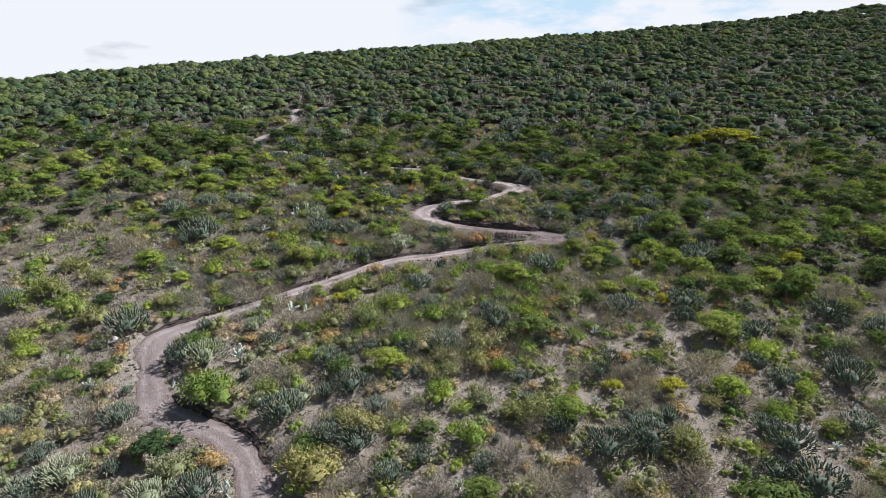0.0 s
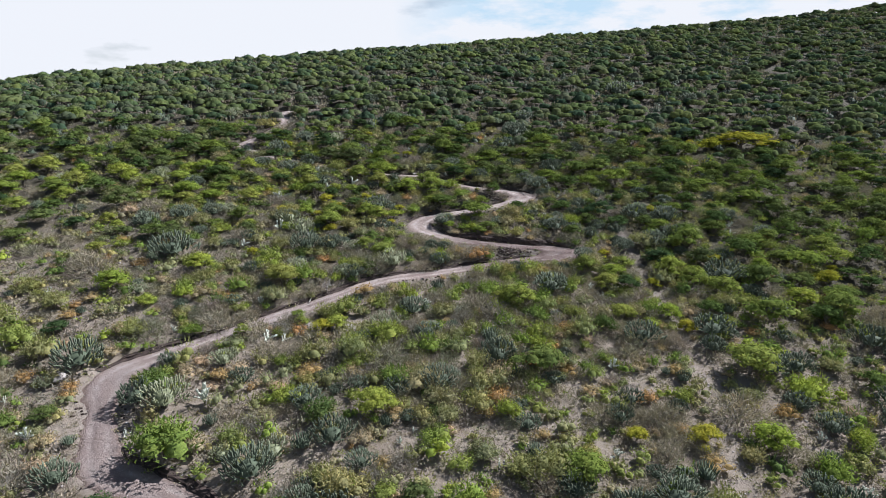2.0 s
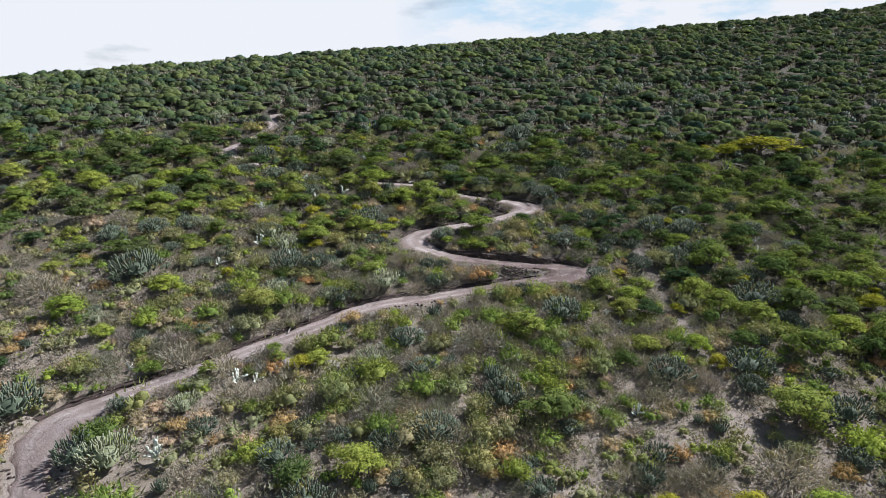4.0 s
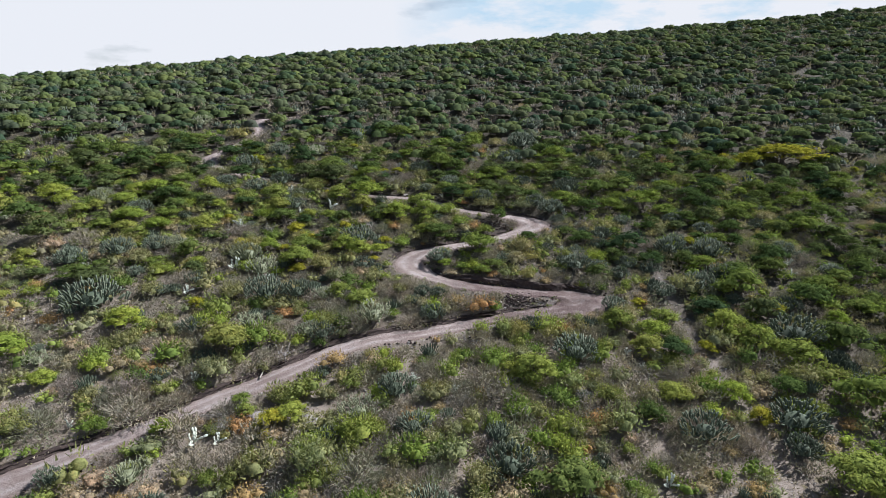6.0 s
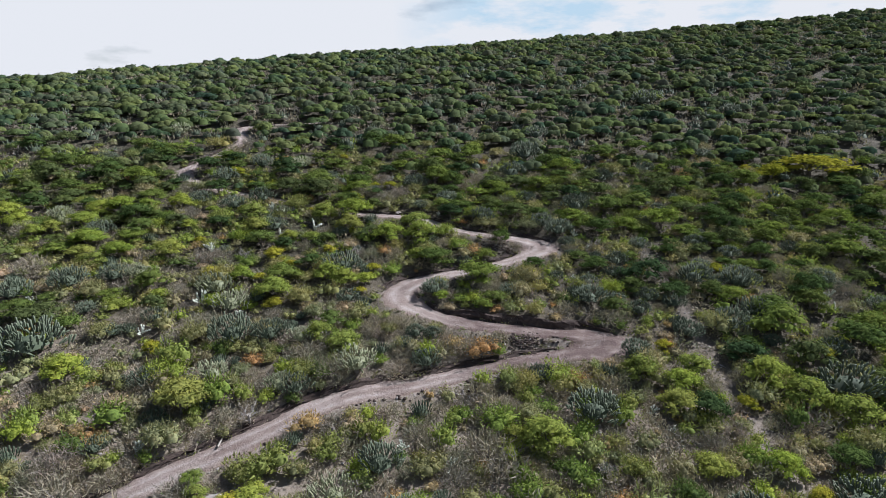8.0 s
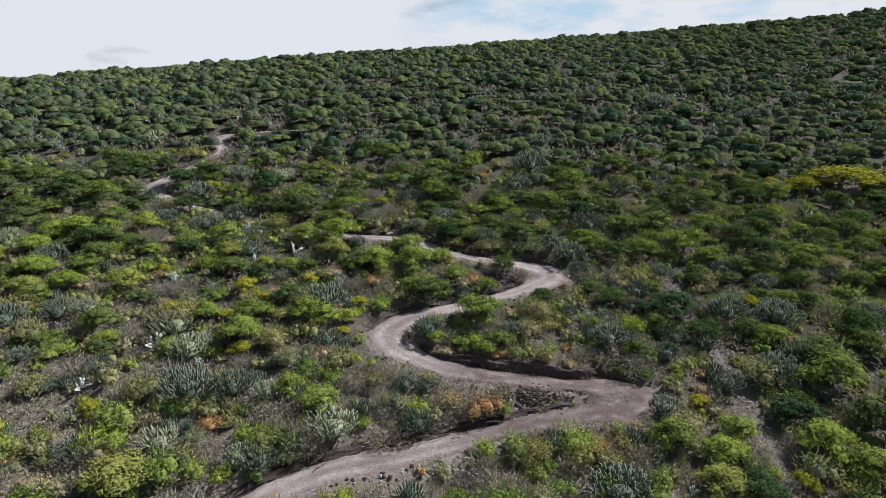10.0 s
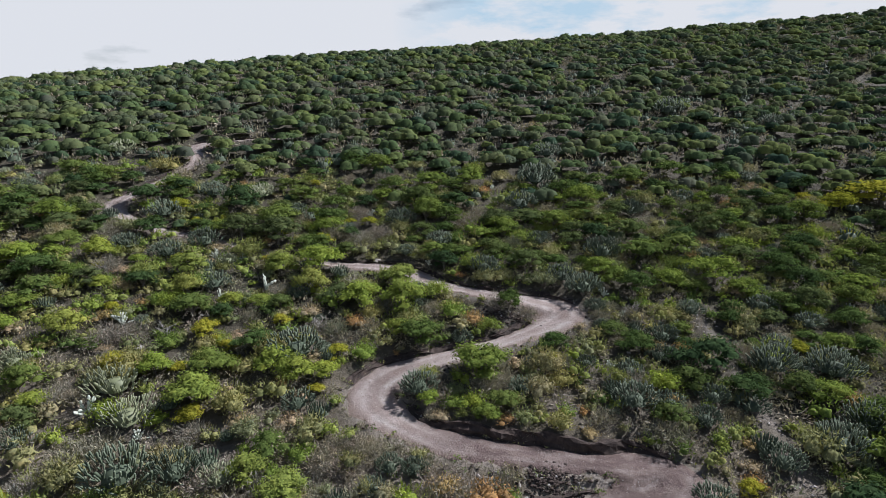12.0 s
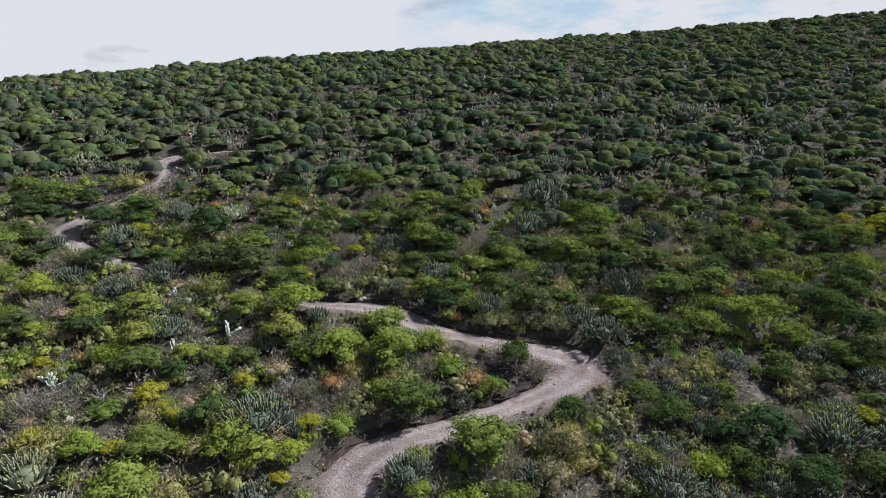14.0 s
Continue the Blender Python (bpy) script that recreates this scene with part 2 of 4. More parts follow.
GOLDEN = [(28.7, 67, 2.2), (21.4, 67.3, 1.6), (-16, 85.8, 2), (34.6, 88, 1.7), (33.9, 100.2, 1.5), (62.6, 101.7, 2.5), (28.4, 109.8, 1.4), (-30.6, 123.1, 1.9), (14.9, 126.3, 1.2), (-20.2, 126.6, 1.3), (-23.3, 128.8, 2.1), (-15.7, 131.4, 1.4), (-38.8, 160.2, 2.4), (69.7, 165.7, 3.8), (79.8, 168.8, 8.6)]
CANDELABRA_A = [(-28, 48.3, 2.4), (-40.4, 49.2, 1.8), (-24.2, 49.7, 2.3), (-37.8, 51.3, 2.4), (38, 51.6, 2.7), (-5.4, 52.3, 1.7), (34.9, 53.7, 1.8), (-2.3, 55, 1.4), (22.8, 56.5, 1.2), (17.9, 56.6, 2.6), (-9.5, 56.8, 2), (38.1, 57.3, 2.5), (22.8, 58.4, 2.5), (-13, 59.7, 1.1), (-36.7, 59.7, 1.9), (13.3, 60, 1.9), (47.9, 60.5, 2), (-18.6, 61.1, 2.5), (-16.9, 64, 1.9), (-11.3, 66.3, 2.2), (51.8, 68.6, 2.7), (43.6, 68.9, 1.8), (9.8, 68.9, 1.4), (20.3, 70, 1.5), (-30.9, 70.7, 2.6), (-34.4, 71.2, 2), (-15.3, 71.8, 1.9), (27.6, 72, 1.2)]
CANDELABRA_B = [(52.7, 72.4, 1.9), (41.9, 72.8, 1.6), (-4.9, 74, 1.7), (-9.6, 74.7, 1.2), (-23.6, 75.2, 1.6), (0.1, 75.5, 2.5), (-44.3, 77, 2.8), (-34.2, 78.6, 1.2), (-27, 78.6, 1.8), (42.1, 79.1, 2), (45, 79.2, 2.2), (63.1, 79.4, 2.3), (7.5, 80.6, 2.3), (-64.1, 82.4, 2.5), (36.5, 83.6, 1.7), (-10.1, 84.5, 1.3), (58.7, 84.9, 2.6), (-1.7, 85.6, 1.9), (27.8, 85.7, 2.4), (40.1, 86.6, 1.1), (-7.4, 87.2, 2.1), (37.9, 87.4, 2.7), (16.7, 90.9, 0.9), (-3.9, 91, 2), (-30.4, 92.1, 1.3), (49.5, 93.2, 1.9), (48.3, 97.8, 1.6), (17.3, 98.1, 2.5)]
CANDELABRA_C = [(18.8, 99.7, 1.6), (-15.6, 101.1, 1.6), (-13.8, 101.1, 1.6), (-29.9, 101.4, 1.7), (-23.4, 102.7, 1.9), (46.1, 102.7, 3.1), (12.6, 104, 1.5), (-7.9, 104.7, 2.4), (-44.7, 105.8, 3.5), (-0.1, 106.2, 1.7), (24.2, 108.2, 1.7), (-23.1, 109.1, 2.5), (-2.7, 109.3, 1.1), (-15.2, 109.5, 1.6), (49, 109.8, 1.8), (-19, 109.9, 2.1), (32.6, 112.6, 1.8), (-34.1, 112.8, 1.5), (38.6, 114.4, 2.3), (-25.5, 115.6, 2.3), (-54.3, 117, 2.3), (43.3, 117.3, 2.3), (27.8, 117.6, 1.6), (-10.9, 118.4, 1.6), (60.9, 119.2, 1.7), (-28.7, 119.4, 2.5), (33.1, 119.5, 1.6), (-48.5, 119.6, 2.4)]
CANDELABRA_D = [(21.6, 119.7, 2.3), (25.2, 119.8, 1.4), (29.7, 120.5, 1.6), (0.6, 120.9, 1.9), (10.9, 121.3, 1.4), (-43.7, 121.9, 2), (-40.6, 122.7, 1.7), (22.6, 124.4, 1.3), (44.2, 124.7, 2.5), (38, 125.2, 2.4), (41.7, 125.5, 1.3), (18.2, 125.5, 1.2), (56.8, 125.6, 1.8), (-12.6, 125.8, 2.8), (26.7, 126.9, 1.6), (40.4, 128.8, 1.6), (5.4, 129.2, 1.2), (27.9, 129.9, 1.7), (46.5, 133.4, 1.8), (-52.4, 135, 1.9), (33.2, 135.5, 1.5), (42.7, 136.7, 1.8), (-25.8, 138.6, 1.9), (21, 139.7, 2.3), (-61.6, 139.7, 1.9), (18.7, 142.2, 1.9), (8.6, 143.9, 2), (-26.1, 144, 1.5)]
CANDELABRA_E = [(-34.8, 145.8, 2.1), (-41.3, 147.9, 2.1), (-2.2, 148.1, 1.4), (-30.6, 148.4, 2.1), (25.7, 148.6, 2.5), (40.7, 149.2, 1.5), (2.6, 151.4, 1.9), (17.1, 152, 1.9), (-3.6, 157.1, 2.3), (-40.3, 157.5, 2.3), (-20.1, 158.1, 1.6), (33.7, 162.6, 2.1), (15.8, 164.1, 2.6), (-35.2, 164.9, 2.2), (-27.4, 165.4, 2.2), (44.3, 168.3, 2), (19.8, 174, 3.3), (5.2, 176.6, 1.9), (60.1, 177.7, 2), (-10.7, 183.6, 2.1), (-60, 184.4, 2.5), (24.1, 187.8, 2.7), (-22.2, 201.8, 2.3), (80.7, 209.1, 2.6), (59.1, 217.2, 3.4)]
CANDELABRA = CANDELABRA_A + CANDELABRA_B + CANDELABRA_C + CANDELABRA_D + CANDELABRA_E
PRICKLY = [(-20.9, 50.3, 1.3), (3, 53.4, 0.7), (43.4, 57.4, 1.2), (6.1, 62.9, 0.9), (-42.9, 65.1, 1.3), (-34.5, 65.6, 0.7), (-4.1, 66, 0.8), (-2.8, 67.7, 0.6), (-51.5, 70.1, 0.9), (-48.6, 70.3, 0.9), (-26.7, 71.5, 1.8), (-22.8, 83, 1.7), (2.6, 91.2, 1.2), (37.5, 91.6, 0.8), (24.8, 96.4, 0.9), (-34.2, 109.7, 1.4), (-23.9, 114, 1.1), (-29.6, 116.4, 1.6), (-34.8, 128.7, 0.7), (-27.6, 128.7, 0.7), (-33.4, 130.2, 1.6), (-19.3, 138, 1.9), (-28.1, 145.5, 1.2), (-20.1, 217.4, 1.9)]
BARE_A = [(-11.2, 51.1, 1.7), (41.9, 51.3, 1.7), (25.7, 52.2, 2.3), (13.6, 52.3, 1.7), (7, 55.2, 2.1), (-14.2, 58.7, 1.6), (-6.2, 61.2, 1.6), (23.7, 64.5, 1.7), (33.9, 71, 3.3), (-50.9, 74.1, 1.9), (-59.3, 77.6, 2), (-2, 79.1, 1.6), (-6.9, 79.5, 2.7), (-20.7, 84.9, 1.3), (-30.5, 86.4, 2.6), (27.4, 86.9, 1.5), (-33.6, 88.2, 1.5), (-27.4, 89.2, 1.6), (64.3, 91.2, 2.3), (3.1, 91.6, 1.6), (6.2, 92.9, 2.8), (18.9, 95.5, 1.3), (14.6, 97.3, 1.5), (7.5, 98.4, 2.2), (-55, 99.8, 3)]
BARE_B = [(-10.3, 103.7, 2), (-2.5, 104.1, 2), (-29.7, 108.2, 1.7), (-7.6, 108.2, 1.4), (-26.2, 112, 2.2), (7, 121.4, 1.6), (-55.3, 123.1, 2.5), (-19.6, 127.3, 1.5), (35.4, 127.7, 1.6), (-9, 130.1, 1.4), (-11.1, 130.7, 1.7), (-5.3, 130.7, 1.6), (13.1, 134.6, 1.4), (26, 135.3, 1.3), (23.5, 136.6, 1.2), (10.6, 138, 1.7), (-8.4, 139.5, 1.9), (-40.9, 141.6, 1.9), (37.1, 143, 1.6), (-8.8, 150.7, 2.2), (-45.2, 150.9, 2.1), (-6.3, 153, 1.8), (34, 156.4, 1.9), (8.9, 159.7, 2)]
BARE = BARE_A + BARE_B
RUSTY_A = [(-24.2, 54, 1.8), (45.1, 55.4, 0.9), (5.2, 59.2, 1), (-46.4, 62.9, 2), (1.1, 67.8, 1), (-46.3, 68.1, 1.1), (-42.5, 71.7, 1), (6.9, 72.9, 2.1), (-19.1, 74, 1.3), (-30.5, 76.1, 1.6), (-16.2, 76.8, 1.7), (-10.6, 76.9, 1.5), (6.9, 77.7, 2.2), (-15.4, 84.3, 1.3), (-42.8, 84.4, 1.3), (16.4, 85.8, 1.2), (17.4, 87.6, 1.6), (-52.2, 90.4, 1.1)]
RUSTY_B = [(36.4, 92.1, 1.4), (-35.5, 94.2, 1.7), (-33, 94.3, 1.2), (-11.4, 96, 1.8), (-6.8, 96.2, 1.5), (16.6, 103.4, 1.5), (6.3, 108.6, 2.1), (3.2, 109.3, 1.5), (29.1, 110.8, 1.1), (23.6, 120.3, 1.1), (-59, 121.2, 2), (-28.5, 125.2, 0.8), (-7.1, 131.4, 1.4), (18.3, 132.3, 0.8), (-36.8, 137.2, 1.5), (-38.5, 141.4, 1.5), (23.4, 204.4, 2.4)]
RUSTY = RUSTY_A + RUSTY_B
BUSH_A = [(-13.3, 52.8, 2.8), (-44.2, 56.4, 1.4), (-15, 56.6, 1.8), (26.6, 56.8, 2.2), (2.9, 58, 1.9), (-5.1, 59.5, 1.3), (-11.4, 61.1, 1.3), (11, 62.2, 2.3), (39.8, 62.3, 1.8), (-28, 63.6, 3.2), (-21.9, 66.1, 1.4), (45.1, 66.4, 1.5), (-0.3, 66.7, 1.8), (-46.8, 67, 1.5), (-53.9, 67.8, 1.6), (7.8, 70.5, 1.5), (28.8, 73.5, 1.3), (43.7, 74.9, 2.3), (-1.9, 76.3, 2.4), (4.6, 79, 1.8), (49.8, 79.7, 1.6), (-11.1, 80.7, 2.1), (-41.5, 84.4, 1.7), (-59.8, 85, 2.6)]
BUSH_B = [(-33.6, 85.1, 1.5), (-5.4, 85.4, 1.2), (-12.6, 86, 1.7), (23.2, 88, 1.6), (9.3, 88.7, 1.6), (-54.4, 89.4, 2), (-15.3, 89.9, 1.7), (19.4, 90.9, 1.6), (28.7, 92.3, 1.7), (7.4, 97.1, 2.2), (-27.6, 102.9, 1.9), (-43.7, 111, 1.8), (-17.3, 117.8, 1.9), (12.4, 121, 1.6), (15.1, 122.8, 1.4), (20.9, 123, 1.4), (-17.6, 123.5, 1.4), (-0.5, 124.1, 1.2), (-5.7, 126.4, 1.5), (8.3, 131.9, 1.4), (4.4, 134.2, 1.7), (-30.9, 134.4, 1.4), (30.6, 135.1, 1.5), (2.1, 137.6, 1.8)]
BUSH = BUSH_A + BUSH_B
ROAD_LOW = [(-17.9, 48.8), (-18.7, 51.0), (-20.4, 54.1), (-22.7, 56.8), (-25.9, 59.0), (-29.9, 60.2), (-33.3, 61.9), (-35.7, 65.6), (-37.7, 69.9), (-39.0, 73.4), (-39.3, 76.3), (-36.7, 78.8), (-33.0, 82.0), (-28.9, 85.1), (-22.9, 89.7), (-18.6, 92.8), (-14.9, 95.8), (-11.9, 98.5), (-7.4, 101.0), (-2.4, 102.5), (2.0, 103.9), (6.4, 105.6), (11.8, 107.4), (17.4, 108.9), (21.6, 110.0), (23.2, 111.3), (21.0, 112.4), (16.2, 112.9), (11.6, 113.4), (7.0, 114.0), (2.3, 115.1)]
ROAD_HIGH = [(-1.1, 116.9), (-3.5, 119.0), (-4.2, 121.1), (-2.7, 123.3), (0.5, 125.3), (5.1, 127.3), (9.4, 129.3), (13.7, 131.7), (17.5, 134.3), (17.8, 136.2), (14.5, 137.8), (10.2, 138.7), (5.5, 140.0), (1.4, 141.3), (-1.9, 143.9), (-6.0, 145.0), (-11.4, 145.2), (-18.6, 147.2), (-26.2, 149.5), (-34.4, 152.1), (-41.2, 154.2), (-47.0, 157.9), (-50.1, 161.3), (-49.7, 164.9), (-47.5, 170.4), (-45.5, 175.8), (-44.1, 180.5), (-45.3, 185.1), (-47.6, 187.0), (-46.9, 191.4), (-43.4, 193.4)]
SNAGS = [(-16.6, 94.8, 2.0), (25.9, 135.0, 1.6), (-8.3, 139.0, 1.8), (-11.1, 130.5, 1.6), (-13.7, 101.2, 1.6), (-1.0, 130.4, 1.3), (16.6, 90.7, 1.1), (16.6, 90.7, 1.3), (-27.5, 128.5, 1.7), (-42.8, 64.8, 1.0), (-20.6, 84.7, 1.4)]


# ---- the lie of the land ----
SLOPE = (15.32, -2.98, 27.129, 0.375, 0.676, 2.408, 0.653, -1.09, 1.953, -1.678, 0.369, -0.413)


def hill(x, y):
    """The hillside without the road: a broad dome that rises ahead and falls away behind its ridge."""
    x, y = np.asarray(x, float), np.asarray(y, float)
    cx, cy = np.clip(x, -250, 250), np.clip(y, -40, 390)
    u, v = cx / 100, (cy - 150) / 100
    terms = (1 + 0 * u, u, v, u * u, u * v, v * v, u**3, u * u * v, u * v * v, v**3, u * v**3, v**4)
    z = sum(a * b for a, b in zip(SLOPE, terms)) - 0.01 * np.maximum(0, cy - 347) ** 2
    beyond = np.hypot(x - cx, y - cy)
    return np.maximum(z - 0.22 * beyond, -70 - 0.0 * beyond)


def rough(x, y):
    """Small unevenness of the soil."""
    return (0.10 * np.sin(0.9 * x + 1.3 * np.sin(0.43 * y)) * np.sin(0.8 * y + 0.7 * np.sin(0.51 * x))
            + 0.05 * np.sin(2.3 * x + 1.1 * y) * np.sin(1.9 * y - 0.8 * x))


def spline(points, step):
    """A smooth curve through the points, sampled about every step metres."""
    p = np.array([2 * np.array(points[0]) - points[1], *points, 2 * np.array(points[-1]) - points[-2]], float)
    out = []
    for a, b, c, d in zip(p, p[1:], p[2:], p[3:]):
        k = max(2, int(np.linalg.norm(c - b) / step))
        s = (np.arange(k) / k)[:, None]
        out.append(0.5 * (2 * b + (c - a) * s + (2 * a - 5 * b + 4 * c - d) * s**2 + (3 * b - a - 3 * c + d) * s**3))
    return np.vstack(out)


def smooth(values, width):
    kernel = np.ones(width) / width
    return np.convolve(np.pad(values, width // 2, "edge"), kernel, "valid")[: len(values)]


LINE = spline([(-12, -20), (-12, 5), (-14, 24), (-16, 38)] + ROAD_LOW + ROAD_HIGH + [(-36, 195), (-26, 197)], 0.5)
LINE = np.stack([smooth(LINE[:, 0], 5), smooth(LINE[:, 1], 5)], 1)
LINE_Z = smooth(hill(LINE[:, 0], LINE[:, 1]), 9)
AHEAD = np.gradient(LINE, axis=0)
AHEAD /= np.linalg.norm(AHEAD, axis=1)[:, None]
SIDE = np.stack([-AHEAD[:, 1], AHEAD[:, 0]], 1)
BEND = smooth(np.abs(np.gradient(np.unwrap(np.arctan2(AHEAD[:, 1], AHEAD[:, 0])))), 15)
ALONG = np.arange(len(LINE)) * 0.5
HALF = 1.62 - 0.45 * np.clip((LINE[:, 1] - 141) / 6, 0, 1) + np.clip(BEND * 11, 0, 0.9) + 0.16 * np.sin(ALONG * 0.31) + 0.10 * np.sin(ALONG * 0.83)
GULLY = spline([(27, 44), (30.1, 60.8), (31.6, 67.8), (33.4, 81), (33.8, 91.3), (33.8, 104), (34.1, 117.6), (34.3, 128.7), (34.6, 136.2)], 1.0)
TRAIL = spline([(-50, 100), (-53.2, 109.3), (-58.5, 123), (-59, 133.6), (-57.6, 142.3), (-53, 151)], 1.0)


def nearest(x, y, line):
    """For each place, the distance to a line and the index of its nearest point."""
    x, y = np.asarray(x, float).ravel(), np.asarray(y, float).ravel()
    far, at = np.empty(len(x)), np.empty(len(x), int)
    for i in range(0, len(x), 8000):
        d = (x[i:i + 8000, None] - line[:, 0]) ** 2 + (y[i:i + 8000, None] - line[:, 1]) ** 2
        at[i:i + 8000] = d.argmin(1)
        far[i:i + 8000] = np.sqrt(d.min(1))
    return far, at


def road_level(x, y, far, at):
    """The height of the road's bed; where two legs lie close, it runs evenly from one to the other."""
    level = LINE_Z[at]
    near = np.flatnonzero(far < 8)
    px, py = x[near], y[near]
    for i in range(0, len(near), 8000):
        w = ((px[i:i + 8000, None] - LINE[:, 0]) ** 2 + (py[i:i + 8000, None] - LINE[:, 1]) ** 2 + 0.04) ** -3
        level[near[i:i + 8000]] = (w * LINE_Z).sum(1) / w.sum(1)
    return level


def land(x, y):
    """The ground's height, with the bench that the road is cut into."""
    x, y = np.asarray(x, float), np.asarray(y, float)
    z = (hill(x, y) + rough(x, y)).ravel()
    far, at = nearest(x, y, LINE)
    level = road_level(x.ravel(), y.ravel(), far, at)
    s = np.clip((far - HALF[at] - 0.15) / 1.8, 0, 1)
    s = s * s * (3 - 2 * s)
    z = z * s + (level - 0.12) * (1 - s)
    return z.reshape(x.shape)


def mesh_object(name, v, f, mat, parent=None, soft=False):
    """One mesh object from arrays of corners and faces (all triangles or all quads)."""
    v, f = np.asarray(v, np.float32), np.asarray(f, np.int32)
    me = bpy.data.meshes.new(name)
    k = f.shape[1]
    me.vertices.add(len(v))
    me.vertices.foreach_set("co", v.ravel())
    me.loops.add(f.size)
    me.loops.foreach_set("vertex_index", f.ravel())
    me.polygons.add(len(f))
    me.polygons.foreach_set("loop_start", np.arange(0, f.size, k, dtype=np.int32))
    me.polygons.foreach_set("use_smooth", np.full(len(f), soft))
    me.update(calc_edges=True)
    me.validate()
    me.materials.append(mat)
    ob = new(name, me)
    ob.parent = parent
    return ob


def sheet(nx, ny):
    i = np.arange(ny - 1)[:, None] * nx + np.arange(nx - 1)[None, :]
    i = i.ravel()
    return np.stack([i, i + 1, i + nx + 1, i + nx], 1)


def keep_number(ob, name, values):
    ob.data.attributes.new(name, "FLOAT", "POINT").data.foreach_set("value", np.asarray(values, np.float32))


def build_ground():
    out = 62 + np.cumsum(0.7 * 1.19 ** np.arange(37))
    xs = np.concatenate([-out[::-1], np.arange(-61.6, 62, 0.8), out])
    up = 200 + np.cumsum(0.7 * 1.19 ** np.arange(37))
    down = 44 - np.cumsum(0.7 * 1.19 ** np.arange(32))
    ys = np.concatenate([down[::-1], np.arange(44, 200, 0.8), up])
    gx, gy = np.meshgrid(xs, ys)
    ob = mesh_object("ground", np.stack([gx.ravel(), gy.ravel(), land(gx, gy).ravel()], 1), sheet(len(xs), len(ys)), SOIL, soft=True)
    bare = np.zeros(gx.size)
    for line, half in ((GULLY, 0.8), (TRAIL, 0.2)):
        far, _ = nearest(gx, gy, line)
        bare = np.maximum(bare, 0.45 * np.clip((half + 0.1 + 0.5 * np.sin(gx.ravel() * 1.7 + gy.ravel() * 0.9) - far) / 1.2, 0, 1))
    far, at = nearest(gx, gy, LINE)
    bare = np.maximum(bare, 0.35 * np.clip((HALF[at] + 1.0 - far) / 1.0, 0, 1))
    for a, b, c in ((10.4, 134.6, 3.0), (-14.4, 87.2, 2.4)):
        bare = np.maximum(bare, (0.12 if b > 100 else 0.5) * np.clip((c + 0.6 - np.hypot(gx.ravel() - a, gy.ravel() - b)) / 1.2, 0, 1))
    keep_number(ob, "bare", bare)
    # soil darkens up the slope and towards the right
    keep_number(ob, "upslope", 0.25 + 0.75 * np.clip((gy.ravel() - 92 + 0.8 * np.clip(gx.ravel() - 25, 0, 150)) / 40, 0, 1))
    return tagged(ob, "dry stony hillside soil with sparse straw", "ground", kind="structure")


def build_road():
    cols = np.linspace(-1, 1, 13)
    sag = -0.07 * np.exp(-((np.abs(cols) - 0.42) / 0.16) ** 2) + 0.05 * (1 - cols**2) - 0.12 * np.abs(cols) ** 8
    fray = 0.30 * np.sin(ALONG[:, None] * 1.9 + 2 * cols) * np.sin(ALONG[:, None] * 0.53) + 0.2 * np.sin(ALONG[:, None] * 3.7 - 1.3 * cols)
    reach = HALF[:, None] * cols + np.abs(cols) ** 6 * fray
    x, y = LINE[:, :1] + SIDE[:, :1] * reach, LINE[:, 1:] + SIDE[:, 1:] * reach
    bed = road_level(x.ravel(), y.ravel(), *nearest(x, y, LINE)).reshape(x.shape)
    z = bed + sag + 0.4 * rough(x, y) * (1 - np.abs(cols) ** 4)
    ob = mesh_object("road", np.stack([x.ravel(), y.ravel(), z.ravel()], 1), sheet(len(cols), len(LINE)), DIRT, soft=True)
    keep_number(ob, "across", np.tile(cols, len(LINE)))
    # hairpin legs: redder soil, with cloud shade darkened into the colour
    fresh = np.clip((LINE[:, 0] + 1) / 6, 0, 1) * np.clip((LINE[:, 1] - 103) / 3, 0, 1) * np.clip((119 - LINE[:, 1]) / 3, 0, 1)
    keep_number(ob, "red_and_shade", np.repeat(np.maximum(0.9 * fresh, 0.45 * np.clip((78 - LINE[:, 1]) / 5, 0, 1)), len(cols)))
    return tagged(ob, "winding unpaved dirt road with pale wheel tracks", "road", kind="structure")


